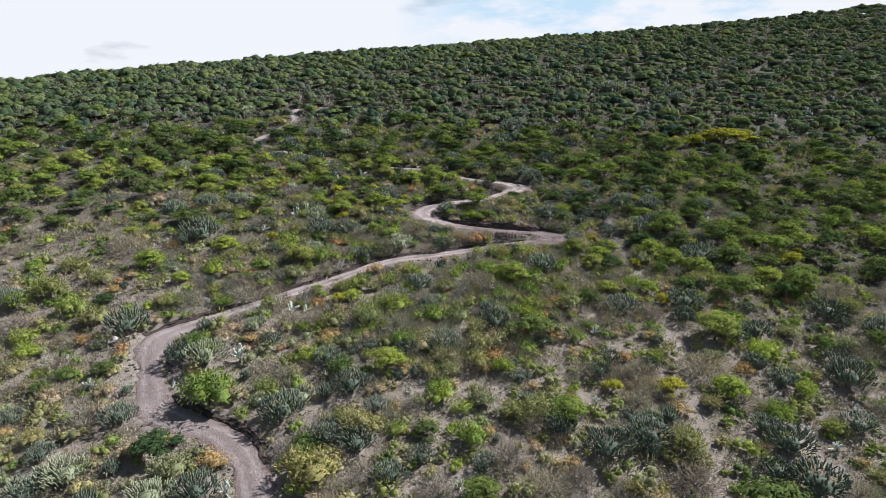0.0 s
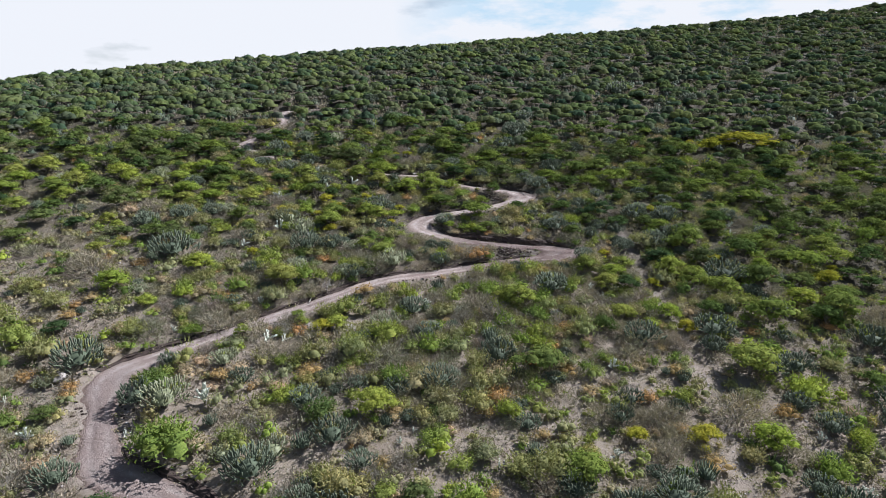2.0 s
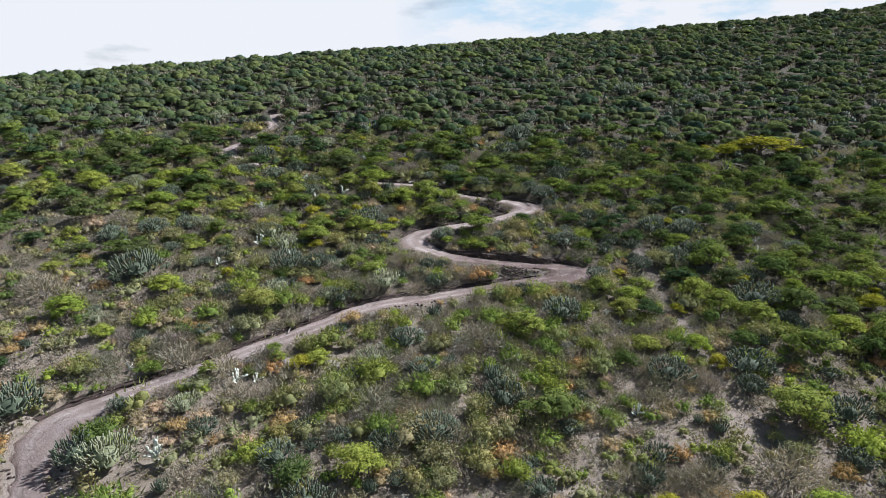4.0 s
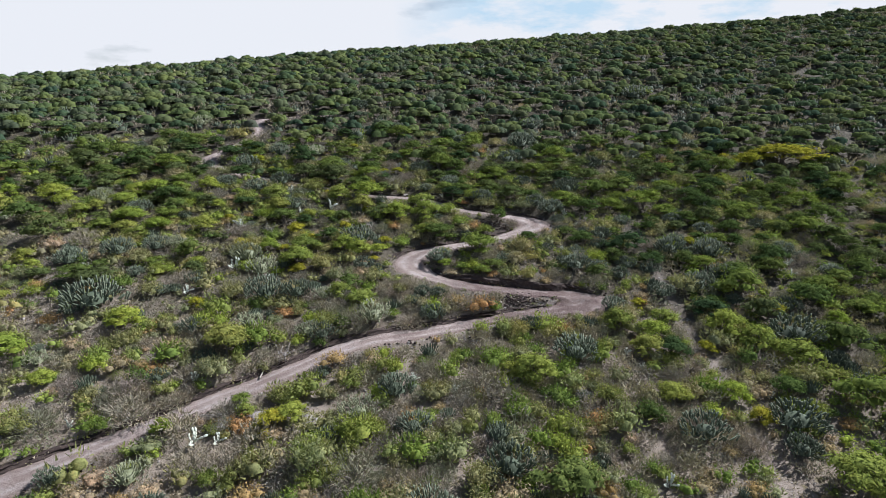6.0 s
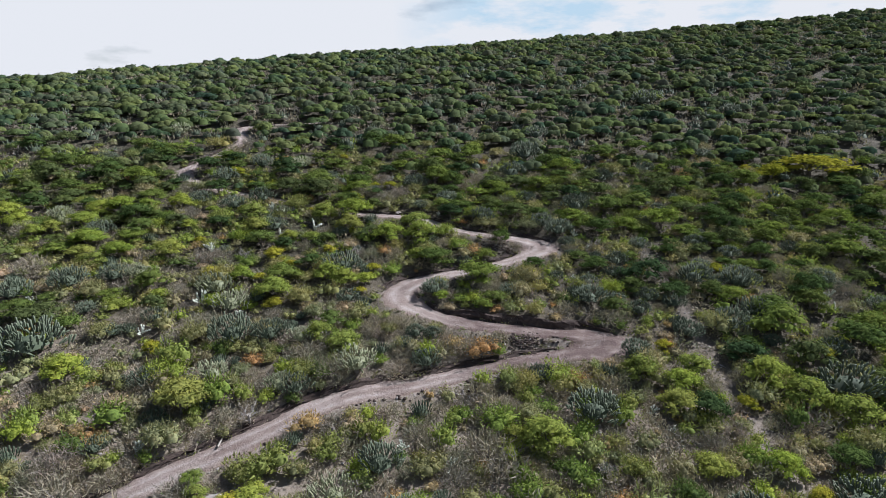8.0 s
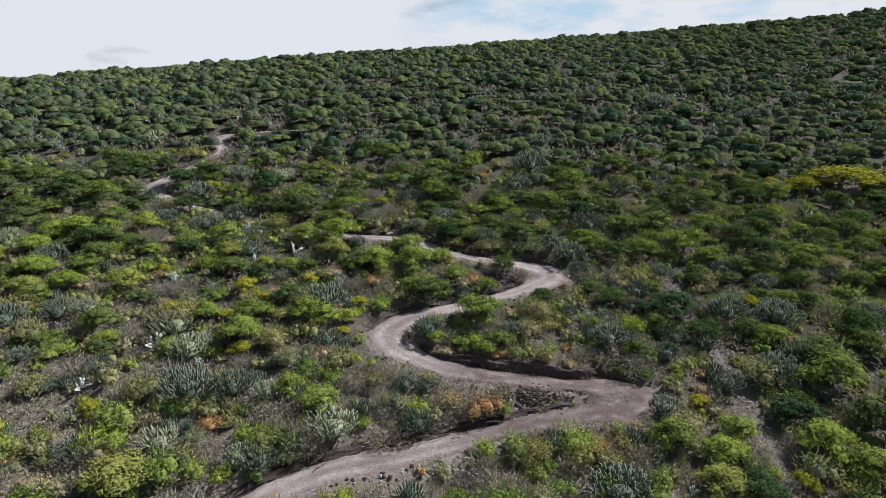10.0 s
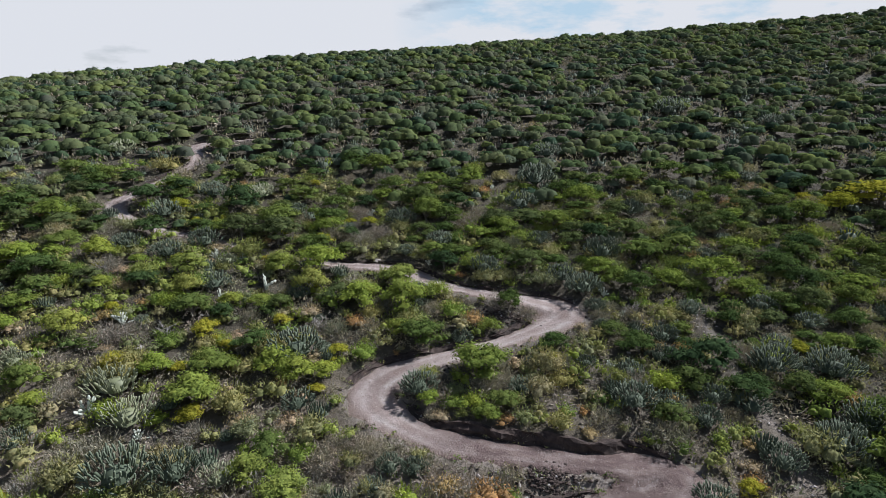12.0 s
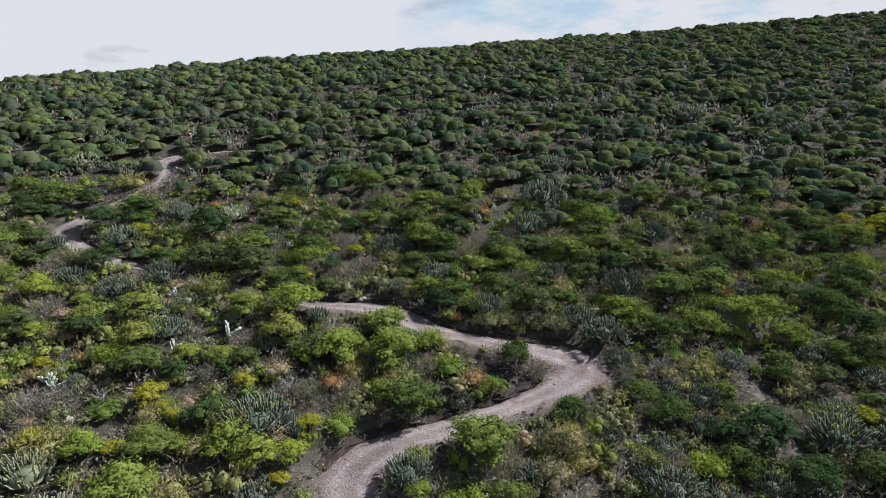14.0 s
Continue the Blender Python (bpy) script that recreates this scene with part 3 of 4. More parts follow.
def build_banks():
    """The raw cut in the slope along the road's upper side."""
    rng = np.random.default_rng(5)
    for side in (-1, 1):
        out = SIDE * side
        edge = LINE + out * (HALF + 0.5)[:, None]
        rise = smooth(hill(LINE[:, 0] + 3 * out[:, 0], LINE[:, 1] + 3 * out[:, 1]) - LINE_Z, 9)
        far, at = nearest(edge[:, 0], edge[:, 1], LINE)
        good = (rise > 0.25) & (far > HALF[at] + 0.15) & (np.abs(at - np.arange(len(LINE))) < 12)
        runs, run = [], []
        for i in range(len(LINE) + 1):
            if i < len(LINE) and good[i]:
                run.append(i)
            else:
                if len(run) > 12:
                    runs.append(run)
                run = []
        for run in runs:
            i = np.array(run)
            taper = np.clip(np.minimum(np.arange(len(i)), np.arange(len(i))[::-1]) / 6, 0, 1)
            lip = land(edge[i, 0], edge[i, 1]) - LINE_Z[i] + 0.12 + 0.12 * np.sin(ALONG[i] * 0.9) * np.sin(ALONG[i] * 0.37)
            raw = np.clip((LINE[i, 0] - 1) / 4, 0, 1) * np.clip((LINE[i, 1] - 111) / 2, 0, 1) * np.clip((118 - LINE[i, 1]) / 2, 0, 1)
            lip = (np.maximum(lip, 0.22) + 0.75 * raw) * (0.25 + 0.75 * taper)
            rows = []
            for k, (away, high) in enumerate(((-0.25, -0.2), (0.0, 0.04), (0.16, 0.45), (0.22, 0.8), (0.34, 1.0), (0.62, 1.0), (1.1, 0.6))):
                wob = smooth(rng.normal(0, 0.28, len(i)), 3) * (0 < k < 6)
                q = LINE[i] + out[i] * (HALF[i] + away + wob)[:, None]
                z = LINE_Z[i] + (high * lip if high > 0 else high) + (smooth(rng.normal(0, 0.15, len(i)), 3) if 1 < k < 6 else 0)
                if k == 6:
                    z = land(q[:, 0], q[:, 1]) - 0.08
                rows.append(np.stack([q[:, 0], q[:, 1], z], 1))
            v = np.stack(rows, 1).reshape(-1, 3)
            tagged(mesh_object("earth_bank", v, sheet(7, len(i)), SHADED_EARTH), "raw earth bank cut along the road's upper edge, its shade in the colour", "earth bank", kind="structure")


# ---- shapes for plants ----
class Soup:
    """Triangles gathered into one mesh."""

    def __init__(self):
        self.v, self.f, self.count = [], [], 0

    def add(self, v, f):
        self.v.append(np.asarray(v, float))
        self.f.append(np.asarray(f, int) + self.count)
        self.count += len(v)

    def arrays(self):
        return np.vstack(self.v), np.vstack(self.f)

    def ob(self, name, mat, parent=None, soft=False):
        v, f = self.arrays()
        return mesh_object(name, v, f, mat, parent, soft)


def tube(points, radii, sides):
    """A tapered, rounded stem along a path, closed at its tip."""
    p, r = np.asarray(points, float), np.asarray(radii, float)
    way = np.gradient(p, axis=0)
    way /= np.linalg.norm(way, axis=1)[:, None] + 1e-9
    ref = np.array([0.31, 0.87, 0.11])
    a = np.cross(way, ref)
    a /= np.linalg.norm(a, axis=1)[:, None] + 1e-9
    b = np.cross(way, a)
    t = np.arange(sides) * 2 * np.pi / sides
    ring = p[:, None] + r[:, None, None] * (np.cos(t)[None, :, None] * a[:, None] + np.sin(t)[None, :, None] * b[:, None])
    v = np.vstack([ring.reshape(-1, 3), p[-1] + way[-1] * r[-1] * 0.9])
    f = []
    for k in range(len(p) - 1):
        for s in range(sides):
            q, w = k * sides + s, k * sides + (s + 1) % sides
            f += [(q, w, w + sides), (q, w + sides, q + sides)]
    last = (len(p) - 1) * sides
    f += [(last + s, last + (s + 1) % sides, len(v) - 1) for s in range(sides)]
    return v, f


def unit(v):
    return v / (np.linalg.norm(v, axis=1)[:, None] + 1e-9)


def leaves(rng, places, facing, size, loose=0.5, slim=0.34):
    """A three-cornered leaf spray at each place that faces roughly the given way."""
    k = len(places)
    up = unit(facing + rng.normal(0, loose, (k, 3)))
    a = unit(np.cross(up, rng.normal(0, 1, (k, 3))))
    b = np.cross(up, a)
    s = (size * rng.uniform(0.6, 1.4, k))[:, None]
    v = np.stack([places + a * s * 0.8, places - a * s * 0.5 + b * s * slim, places - a * s * 0.5 - b * s * slim], 1).reshape(-1, 3)
    return v, np.arange(3 * k).reshape(-1, 3)


def lobe(rng, count, low=-0.25):
    """Directions spread over a dome that reaches a little below its middle."""
    z = rng.uniform(low, 1.0, count)
    t = rng.uniform(0, 2 * np.pi, count)
    q = np.sqrt(1 - z * z)
    return np.stack([np.cos(t) * q, np.sin(t) * q, z], 1)


def slivers(rng, places, ways, long, thick):
    """Thin twigs: each a narrow triangle from its place along its way."""
    k = len(places)
    ways = ways / (np.linalg.norm(ways, axis=1)[:, None] + 1e-9)
    a = np.cross(ways, rng.normal(0, 1, (k, 3)))
    a /= np.linalg.norm(a, axis=1)[:, None]
    s = (long * rng.uniform(0.5, 1.4, k))[:, None]
    v = np.stack([places + a * thick, places - a * thick, places + ways * s], 1).reshape(-1, 3)
    return v, np.arange(3 * k).reshape(-1, 3)


def turn(angle, rho=1.0):
    return np.array([math.cos(angle) * rho, math.sin(angle) * rho, 0.0])


def mound(rng, centre, wide, tall, sides=5):
    """A low uneven dome of massed leaves, for plants far off."""
    t = np.arange(sides) * 2 * np.pi / sides + rng.uniform(0, 6)
    v = [centre + [0, 0, tall]]
    for reach, level in ((0.66, 0.70), (1.0, -0.15)):
        grow = wide * reach * rng.uniform(0.8, 1.2, sides)
        v += [centre + [math.cos(a) * g, math.sin(a) * g, tall * level * rng.uniform(0.8, 1.2)] for a, g in zip(t, grow)]
    f = []
    for i in range(sides):
        j = (i + 1) % sides
        f += [(0, 1 + i, 1 + j), (1 + i, 1 + sides + i, 1 + sides + j), (1 + i, 1 + sides + j, 1 + j)]
    return v, f


def umbrella_shapes(seed, lobes, sprays, leaf, dome, limbs=7):
    """A broad-crowned tree of crown radius 1: stem and limbs, and a crown of overlapping flattened domes of fine level sprays."""
    rng = np.random.default_rng(seed)
    wood, crown = Soup(), Soup()
    top = 0.66 + 0.20 * dome
    fork = np.array([rng.uniform(-0.05, 0.05), rng.uniform(-0.05, 0.05), 0.20])
    wood.add(*tube([(0, 0, -0.12), (0.03, 0.01, 0.08), fork], [0.07, 0.055, 0.05], 5))
    lop = rng.uniform(0, 6.28)
    for k in range(lobes):
        ang = k * 2.399 + rng.uniform(-0.4, 0.4)
        rho = math.sqrt((k + 0.3) / lobes) * rng.uniform(0.75, 1.02) * (0.84 + 0.14 * math.cos(ang - lop))
        z = top - (0.22 + 0.36 * dome) * rho * rho - rng.uniform(0, 0.10)
        if k % 4 == 3:
            z *= rng.uniform(0.55, 0.8)
        wide = 0.36 * math.sqrt(14 / (lobes + 2)) * rng.uniform(0.75, 1.25)
        tall = wide * (0.34 + 0.26 * dome) * rng.uniform(0.8, 1.2)
        c = turn(ang, rho) * 0.84 + np.array([0, 0, z])
        if k < limbs:
            wood.add(*tube([fork - [0, 0, 0.06], fork * 0.55 + c * 0.45 + [0, 0, -0.06], c - [0, 0, 0.02]], [0.032, 0.020, 0.007], 3))
        count = max(3, int(sprays / lobes * (wide / 0.36) ** 2 * (lobes + 2) / 14))
        d = lobe(rng, count)
        size = np.array([wide * rng.uniform(0.9, 1.25), wide * rng.uniform(0.85, 1.1), tall])
        crown.add(*mound(rng, c, wide * 0.66, tall * 0.55, 5))
        crown.add(*leaves(rng, c + d * size * rng.uniform(0.68, 1.14, (count, 1)), unit(d / size) * 0.8 + [0, 0, 0.5], leaf, 0.34))
    return wood, crown


def far_crown(seed, lobes, sprays, leaf, dome, spread=0.62):
    """The crown of a tree or shrub far off: a few mounds with sprays over them."""
    rng = np.random.default_rng(seed)
    crown = Soup()
    for k in range(lobes):
        rho = math.sqrt((k + 0.2) / lobes) * spread * rng.uniform(0.85, 1.15)
        wide = (1.12 - spread) * rng.uniform(0.8, 1.2)
        tall = wide * (0.45 + 0.35 * dome) * rng.uniform(0.8, 1.2)
        c = turn(k * 2.399 + rng.uniform(-0.5, 0.5), rho) + np.array([0, 0, (0.55 + 0.15 * dome) - 0.42 * dome * rho - rng.uniform(0, 0.10)])
        crown.add(*mound(rng, c, wide * 0.94, tall * 0.9))
        count = sprays // lobes
        d = lobe(rng, count)
        size = np.array([wide, wide, tall])
        crown.add(*leaves(rng, c + d * size * rng.uniform(0.92, 1.12, (count, 1)), unit(d / size) * 0.7 + [0, 0, 0.6], leaf, 0.35))
    return crown


def candelabra_shapes(seed, arms, thick, limbs):
    """A many-armed cactus of crown radius 1: a short trunk, limbs, and a dome of stubby arms that lean out and turn upward, gathered limb by limb."""
    rng = np.random.default_rng(seed)
    trunk, boughs, clusters = Soup(), [Soup() for _ in range(limbs)], [Soup() for _ in range(limbs)]
    trunk.add(*tube([(0, 0, -0.12), (0, 0, 0.12), (0.02, 0, 0.38)], [0.12, 0.11, 0.09], 6))
    for k in range(limbs):
        d = turn((k + 0.5) * 6.2832 / limbs + rng.uniform(-0.2, 0.2))
        boughs[k].add(*tube([(0, 0, 0.12), d * 0.32 + [0, 0, 0.36], d * 0.56 + [0, 0, 0.66]], [0.075, 0.07, 0.06], 4))
    boughs[0].add(*mound(rng, np.array([0, 0, 0.34]), 0.46, 0.36, 7))
    bulge = rng.uniform(0.78, 1.15, 9)
    for k in range(arms):
        ang = (k * 2.399 + rng.uniform(-0.4, 0.4)) % 6.2832
        rise = 1.0 - (k + 0.4) / arms * 1.15
        out = math.sqrt(max(0.0, 1 - rise * rise))
        size = bulge[int(ang * 9 / 6.2832 + 2 * rise) % 9] * rng.uniform(0.80, 1.08)
        d = turn(ang, out) + np.array([0, 0, rise])
        tip = d * np.array([0.95, 0.95, 0.62]) * size + np.array([0, 0, 0.56])
        way = d * 0.62 + np.array([0, 0, 0.75]) + rng.normal(0, 0.22, 3)
        way /= np.linalg.norm(way)
        t = thick * rng.uniform(0.8, 1.25)
        clusters[int(ang * limbs / 6.2832) % limbs].add(*tube([tip - way * rng.uniform(0.15, 0.30), tip], [t * 0.85, t], 3))
    return trunk, boughs, clusters


def far_cactus(seed, arms, thick):
    """A candelabra cactus far off: a dark dome with the tips of its arms."""
    rng = np.random.default_rng(seed)
    dome = Soup()
    dome.add(*mound(rng, np.array([0, 0, 0.40]), 0.66, 0.45, 6))
    for k in range(arms):
        d = turn(k * 2.399, math.sqrt((k + 0.3) / arms) * 0.85)
        at = d + np.array([0, 0, 1.02 - 0.55 * float(d @ d)])
        dome.add(*tube([at - d * 0.1 - [0, 0, 0.22], at + d * 0.12 + [0, 0, rng.uniform(0.08, 0.24)]], [thick, thick * 0.9], 3))
    return dome


def pad_shape(rng, centre, up, high, wide):
    """One flattened oval cactus pad."""
    t = np.arange(6) * np.pi / 3
    up = up / np.linalg.norm(up)
    a = np.cross(up, rng.normal(0, 1, 3))
    a /= np.linalg.norm(a)
    b = np.cross(up, a)
    v = [centre - up * high / 2]
    for h, w in ((-0.2, 0.75), (0.18, 1.0), (0.42, 0.6)):
        for s in t:
            v.append(centre + up * high * h + a * math.cos(s) * wide * w / 2 + b * math.sin(s) * wide * w * 0.19)
    v.append(centre + up * high / 2)
    f = [(0, 1 + (s + 1) % 6, 1 + s) for s in range(6)]
    for k in (0, 1):
        for s in range(6):
            q, w = 1 + k * 6 + s, 1 + k * 6 + (s + 1) % 6
            f += [(q, w, w + 6), (q, w + 6, q + 6)]
    f += [(13 + s, 13 + (s + 1) % 6, 19) for s in range(6)]
    return v, f


def prickly_shapes(seed, stems):
    rng = np.random.default_rng(seed)
    trunk, pads = Soup(), Soup()
    trunk.add(*tube([(0, 0, -0.15), (0.02, 0.02, 0.15), (0, 0.04, 0.4)], [0.10, 0.09, 0.07], 5))
    for k in range(stems):
        d = turn(k * 2.399 + rng.uniform(-0.3, 0.3), rng.uniform(0.25, 0.8)) + np.array([0, 0, rng.uniform(0.5, 1.0)])
        at = np.array([0, 0, rng.uniform(0.15, 0.4)])
        for j in range(3):
            d = d + rng.normal(0, 0.3, 3) + np.array([0, 0, 0.12])
            d /= np.linalg.norm(d)
            high = rng.uniform(0.26, 0.36)
            pads.add(*pad_shape(rng, at + d * high * 0.5, d, high, high * 0.62))
            at = at + d * high * 0.86
    return trunk, pads


def bush_shapes(seed, lumps, sprays, leaf, twigs, high=0.95, thick=0.014):
    """A rounded shrub of radius 1: stems from the ground, uneven lumps of small leaves that point outward, and bare twigs."""
    rng = np.random.default_rng(seed)
    wood, crown = Soup(), Soup()
    for k in range(lumps):
        ang, rho = k * 2.399 + rng.uniform(-0.5, 0.5), math.sqrt((k + 0.3) / lumps) * rng.uniform(0.40, 0.72)
        z = high * math.sqrt(max(0.1, 1 - rho * rho)) * rng.uniform(0.38, 0.66)
        c = turn(ang, rho) + np.array([0, 0, z])
        if k % 2 == 0:
            wood.add(*tube([(0, 0, -0.1), c * 0.5 + [0, 0, 0.05], c], [0.035, 0.022, 0.008], 3))
        if not sprays:
            continue
        size = 0.45 * (10 / (lumps + 1)) ** 0.3 * rng.uniform(0.75, 1.2) * np.array([1, 1, 0.85])
        count = max(3, sprays // lumps)
        d = lobe(rng, count, -0.45)
        crown.add(*mound(rng, c - [0, 0, 0.07], size[0] * 0.58, size[2] * 0.55))
        spots = c + d * size * rng.uniform(0.70, 1.13, (count, 1))
        spots[:, 2] = np.maximum(spots[:, 2], 0.03)
        half = count * 3 // 5
        crown.add(*leaves(rng, spots[:half], d[:half] + [0, 0, 0.35], leaf, 0.3))
        crown.add(*slivers(rng, spots[half:], d[half:] + [0, 0, 0.7] + rng.normal(0, 0.3, (count - half, 3)), leaf * 2.0, leaf * 0.34))
    if twigs:
        p = lobe(rng, twigs, 0.0)
        p *= rng.uniform(0.2, 0.92, (twigs, 1)) ** 0.7 * np.array([1, 1, high])
        (crown if not sprays else wood).add(*slivers(rng, p, unit(p) * 0.6 + rng.normal(0, 0.6, (twigs, 3)) + [0, 0, 0.3], 0.27, thick))
    return wood, crown


def snag_shapes(seed):
    """A dead tree of height about 1.6: a pale stem that forks and forks again into bare twigs."""
    rng = np.random.default_rng(seed)
    wood, limbs = Soup(), []
    wood.add(*tube([(0, 0, -0.12), (0.03, 0.02, 0.3), (0.0, 0.06, 0.7)], [0.07, 0.055, 0.045], 5))

    def grow(soup, at, way, long, thick, left):
        way = way / np.linalg.norm(way)
        mid, end = at + way * long * 0.5 + rng.normal(0, 0.04, 3), at + way * long
        soup.add(*tube([at, mid, end], [thick, thick * 0.75, thick * 0.5], 4 if left else 3))
        if left:
            for _ in range(3):
                grow(soup, end - way * long * rng.uniform(0, 0.4), way + rng.normal(0, 0.55, 3) + [0, 0, 0.15], long * rng.uniform(0.5, 0.75), thick * 0.55, left - 1)

    for k in range(6):
        limbs.append(Soup())
        grow(limbs[-1], np.array([0, 0.05, 0.3 + 0.07 * k]), turn(k * 2.4, 0.9) + [0, 0, rng.uniform(0.5, 1.0)], rng.uniform(0.4, 0.6), 0.032, 2)
    return wood, limbs


def place(x, y, z, r, high, spin):
    return Matrix.Translation((x, y, z)) @ Matrix.Rotation(spin, 4, "Z") @ Matrix.Diagonal((r, r, r * high, 1))


def plant(name, label, category, group, parts):
    """A plant as an empty at its base with its parts."""
    root = tagged(new(name), label, category, group)
    for part_name, soup, mat, soft, *kind in parts:
        tagged(soup.ob(part_name, mat, root, soft), kind=kind[0] if kind else "")
    return root


def cactus(text, mat, trunk, boughs, clusters):
    """A candelabra cactus: its trunk, and limbs that each carry a cluster of arms."""
    root = plant("candelabra_cactus", text, "cactus", "candelabra cacti on the hillside", [("trunk", trunk, BARK, True)])
    for bough, cluster in zip(boughs, clusters):
        arms = tagged(cluster.ob("crown", mat, bough.ob("limb", mat, root, True), True), kind="stuff")
        # each arm's end gets the painted sunlit tone
        keep_number(arms, "tip_sun", np.tile((0, 0, 0, 0.2, 0.2, 0.2, 1), len(arms.data.vertices) // 7))
    return root


LOW, FAR = 42.0, 182.0
HAIRPIN_TREE = (11.0, 135.5)  # the one on a tall bare stem
occupied = collections.defaultdict(list)


def claim_free(x, y, r, share):
    """True where no plant stands closer than their radii allow."""
    gx, gy = int(x // 6), int(y // 6)
    for i in range(gx - 1, gx + 2):
        for j in range(gy - 1, gy + 2):
            for a, b, c in occupied[i, j]:
                if (a - x) ** 2 + (b - y) ** 2 < (share * (r + c)) ** 2:
                    return False
    return True


def claim(x, y, r, share):
    """The same, and the place is taken."""
    if claim_free(x, y, r, share):
        occupied[int(x // 6), int(y // 6)].append((x, y, r))
        return True
    return False


BARE_SPOTS = ((10.4, 134.6, 3.0), (11.8, 110.8, 2.3), (-14.4, 87.2, 2.6))


def clear_of_road(x, y, r):
    if any(math.hypot(x - a, y - b) < c + 0.5 * r for a, b, c in BARE_SPOTS):
        return False
    far, at = nearest([x], [y], LINE)
    if far[0] < HALF[at[0]] + 0.2 + (0.6 if y < 143 else 0.15) * r:
        return False
    return min(nearest([x], [y], GULLY)[0][0] - 0.45, nearest([x], [y], TRAIL)[0][0] + 0.1) > 0.6 * r


def off_road(x, y, r):
    """A listed plant whose foot would stand in the road is moved to the verge."""
    far, at = nearest([x], [y], LINE)
    need = HALF[at[0]] + 0.3 + 0.3 * r
    if far[0] < need:
        c = LINE[at[0]]
        d = np.array([x, y]) - c
        d = d / (np.linalg.norm(d) + 1e-6)
        x, y = c + d * need
    return float(x), float(y)


def build_plants():
    green, grey = "umbrella trees on the hillside", "shrubs on the hillside"
    kinds = {
        "umbrella": [plant("umbrella_tree", text, "tree", green, [("trunk", a, BARK, True), ("crown", b, LEAF_UMBRELLA, True)])
                     for (a, b), text in zip((umbrella_shapes(s, k, 1350, 0.070, d) for s, k, d in ((11, 13, 0.3), (12, 16, 0.6), (13, 18, 0.95), (14, 12, 0.5))),
                                             ("green flat-topped umbrella tree with feathery layered crown", "green broad-crowned umbrella tree with feathery foliage",
                                              "green dome-crowned feathery tree on the slope", "green umbrella tree with open uneven crown"))]
                    + [plant("umbrella_tree", "lime-green feathery tree with domed crown, sunlight put into its colour", "tree", green, [("trunk", a, BARK, True), ("crown", b, LEAF_SUNLIT, True)])
                       for a, b in (umbrella_shapes(s, k, 1350, 0.070, d) for s, k, d in ((15, 14, 0.45), (16, 16, 0.8)))],
        "golden": [plant("golden_tree", "bright yellow-green rounded tree in fresh leaf", "tree", "yellow-green trees on the hillside",
                         [("trunk", a, BARK, True), ("crown", b, LEAF_GOLDEN, True)])
                   for a, b in (umbrella_shapes(s, 18, 1500, 0.07, 0.8) for s in (21, 22))],
        "candelabra": [cactus(text, mat, *candelabra_shapes(s, k, w, 5))
                       for s, k, w, mat, text in ((31, 190, 0.028, CACTUS, "dense dome-shaped grey-green candelabra cactus with upright arms"),
                                                  (32, 140, 0.032, CACTUS, "open grey-green candelabra cactus with thick upright arms"),
                                                  (33, 200, 0.027, CACTUS, "broad blue-green candelabra cactus with crowded arms"),
                                                  (34, 140, 0.025, PALE_CACTUS, "pale yellowish candelabra cactus with spreading arms"))],
        "prickly": [plant("prickly_pear", "pale grey-green prickly pear with stacked oval pads", "cactus", "prickly pears on the hillside",
                          [("trunk", a, BARK, True), ("crown", b, PRICKLY_PAD, True)])
                    for a, b in (prickly_shapes(s, k) for s, k in ((41, 10), (42, 8)))],
        "bush": [plant("leafy_bush", "rounded light green leafy shrub on dry soil", "shrub", grey,
                       [("branchwork", a, BARK, False), ("crown", b, LEAF_BUSH, True)])
                 for a, b in (bush_shapes(s, k, 820, 0.086, 0, h) for s, k, h in ((51, 6, 0.95), (52, 8, 1.1), (53, 5, 0.85), (54, 7, 1.2)))],
        "rusty": [plant("rusty_bush", "dry shrub with rust-orange withered leaves", "shrub", "withered shrubs on the hillside",
                        [("branchwork", a, TWIG, False, "stuff"), ("crown", b, LEAF_RUSTY, True)])
                  for a, b in (bush_shapes(s, 6, 380, 0.085, 90) for s in (61, 62))],
        "bare": [plant("bare_bush", "leafless grey thorn shrub with fine tangled twigs", "shrub", "bare thorn shrubs on the hillside",
                       [("branchwork", a, TWIG, False, "stuff"), ("crown", b, LEAF_GREY, False, "stuff")])
                 for a, b in (bush_shapes(s, 11, 0, 0, 820, h) for s, h in ((71, 0.9), (72, 1.05), (73, 0.75)))],
    }
    rng = np.random.default_rng(99)
    spots = {k: [] for k in kinds}
    for kind, listed in (("umbrella", UMBRELLA), ("golden", GOLDEN), ("candelabra", CANDELABRA), ("prickly", PRICKLY),
                         ("bush", BUSH), ("rusty", RUSTY), ("bare", BARE)):
        for x, y, r in listed:
            x, y = off_road(x, y, r)
            claim(x, y, r * (0.5 if kind == "umbrella" else 0.9), 0.0)
            spots[kind].append((x, y, r))
    # between them, plants of the same kinds fill the slope, large ones first
    caps = {"umbrella": 300, "candelabra": 225, "bush": 300, "bare": 300, "rusty": 210, "prickly": 80, "golden": 44}
    rest = {"bush": [], "bare": [], "rusty": [], "umbrella": [], "candelabra": []}
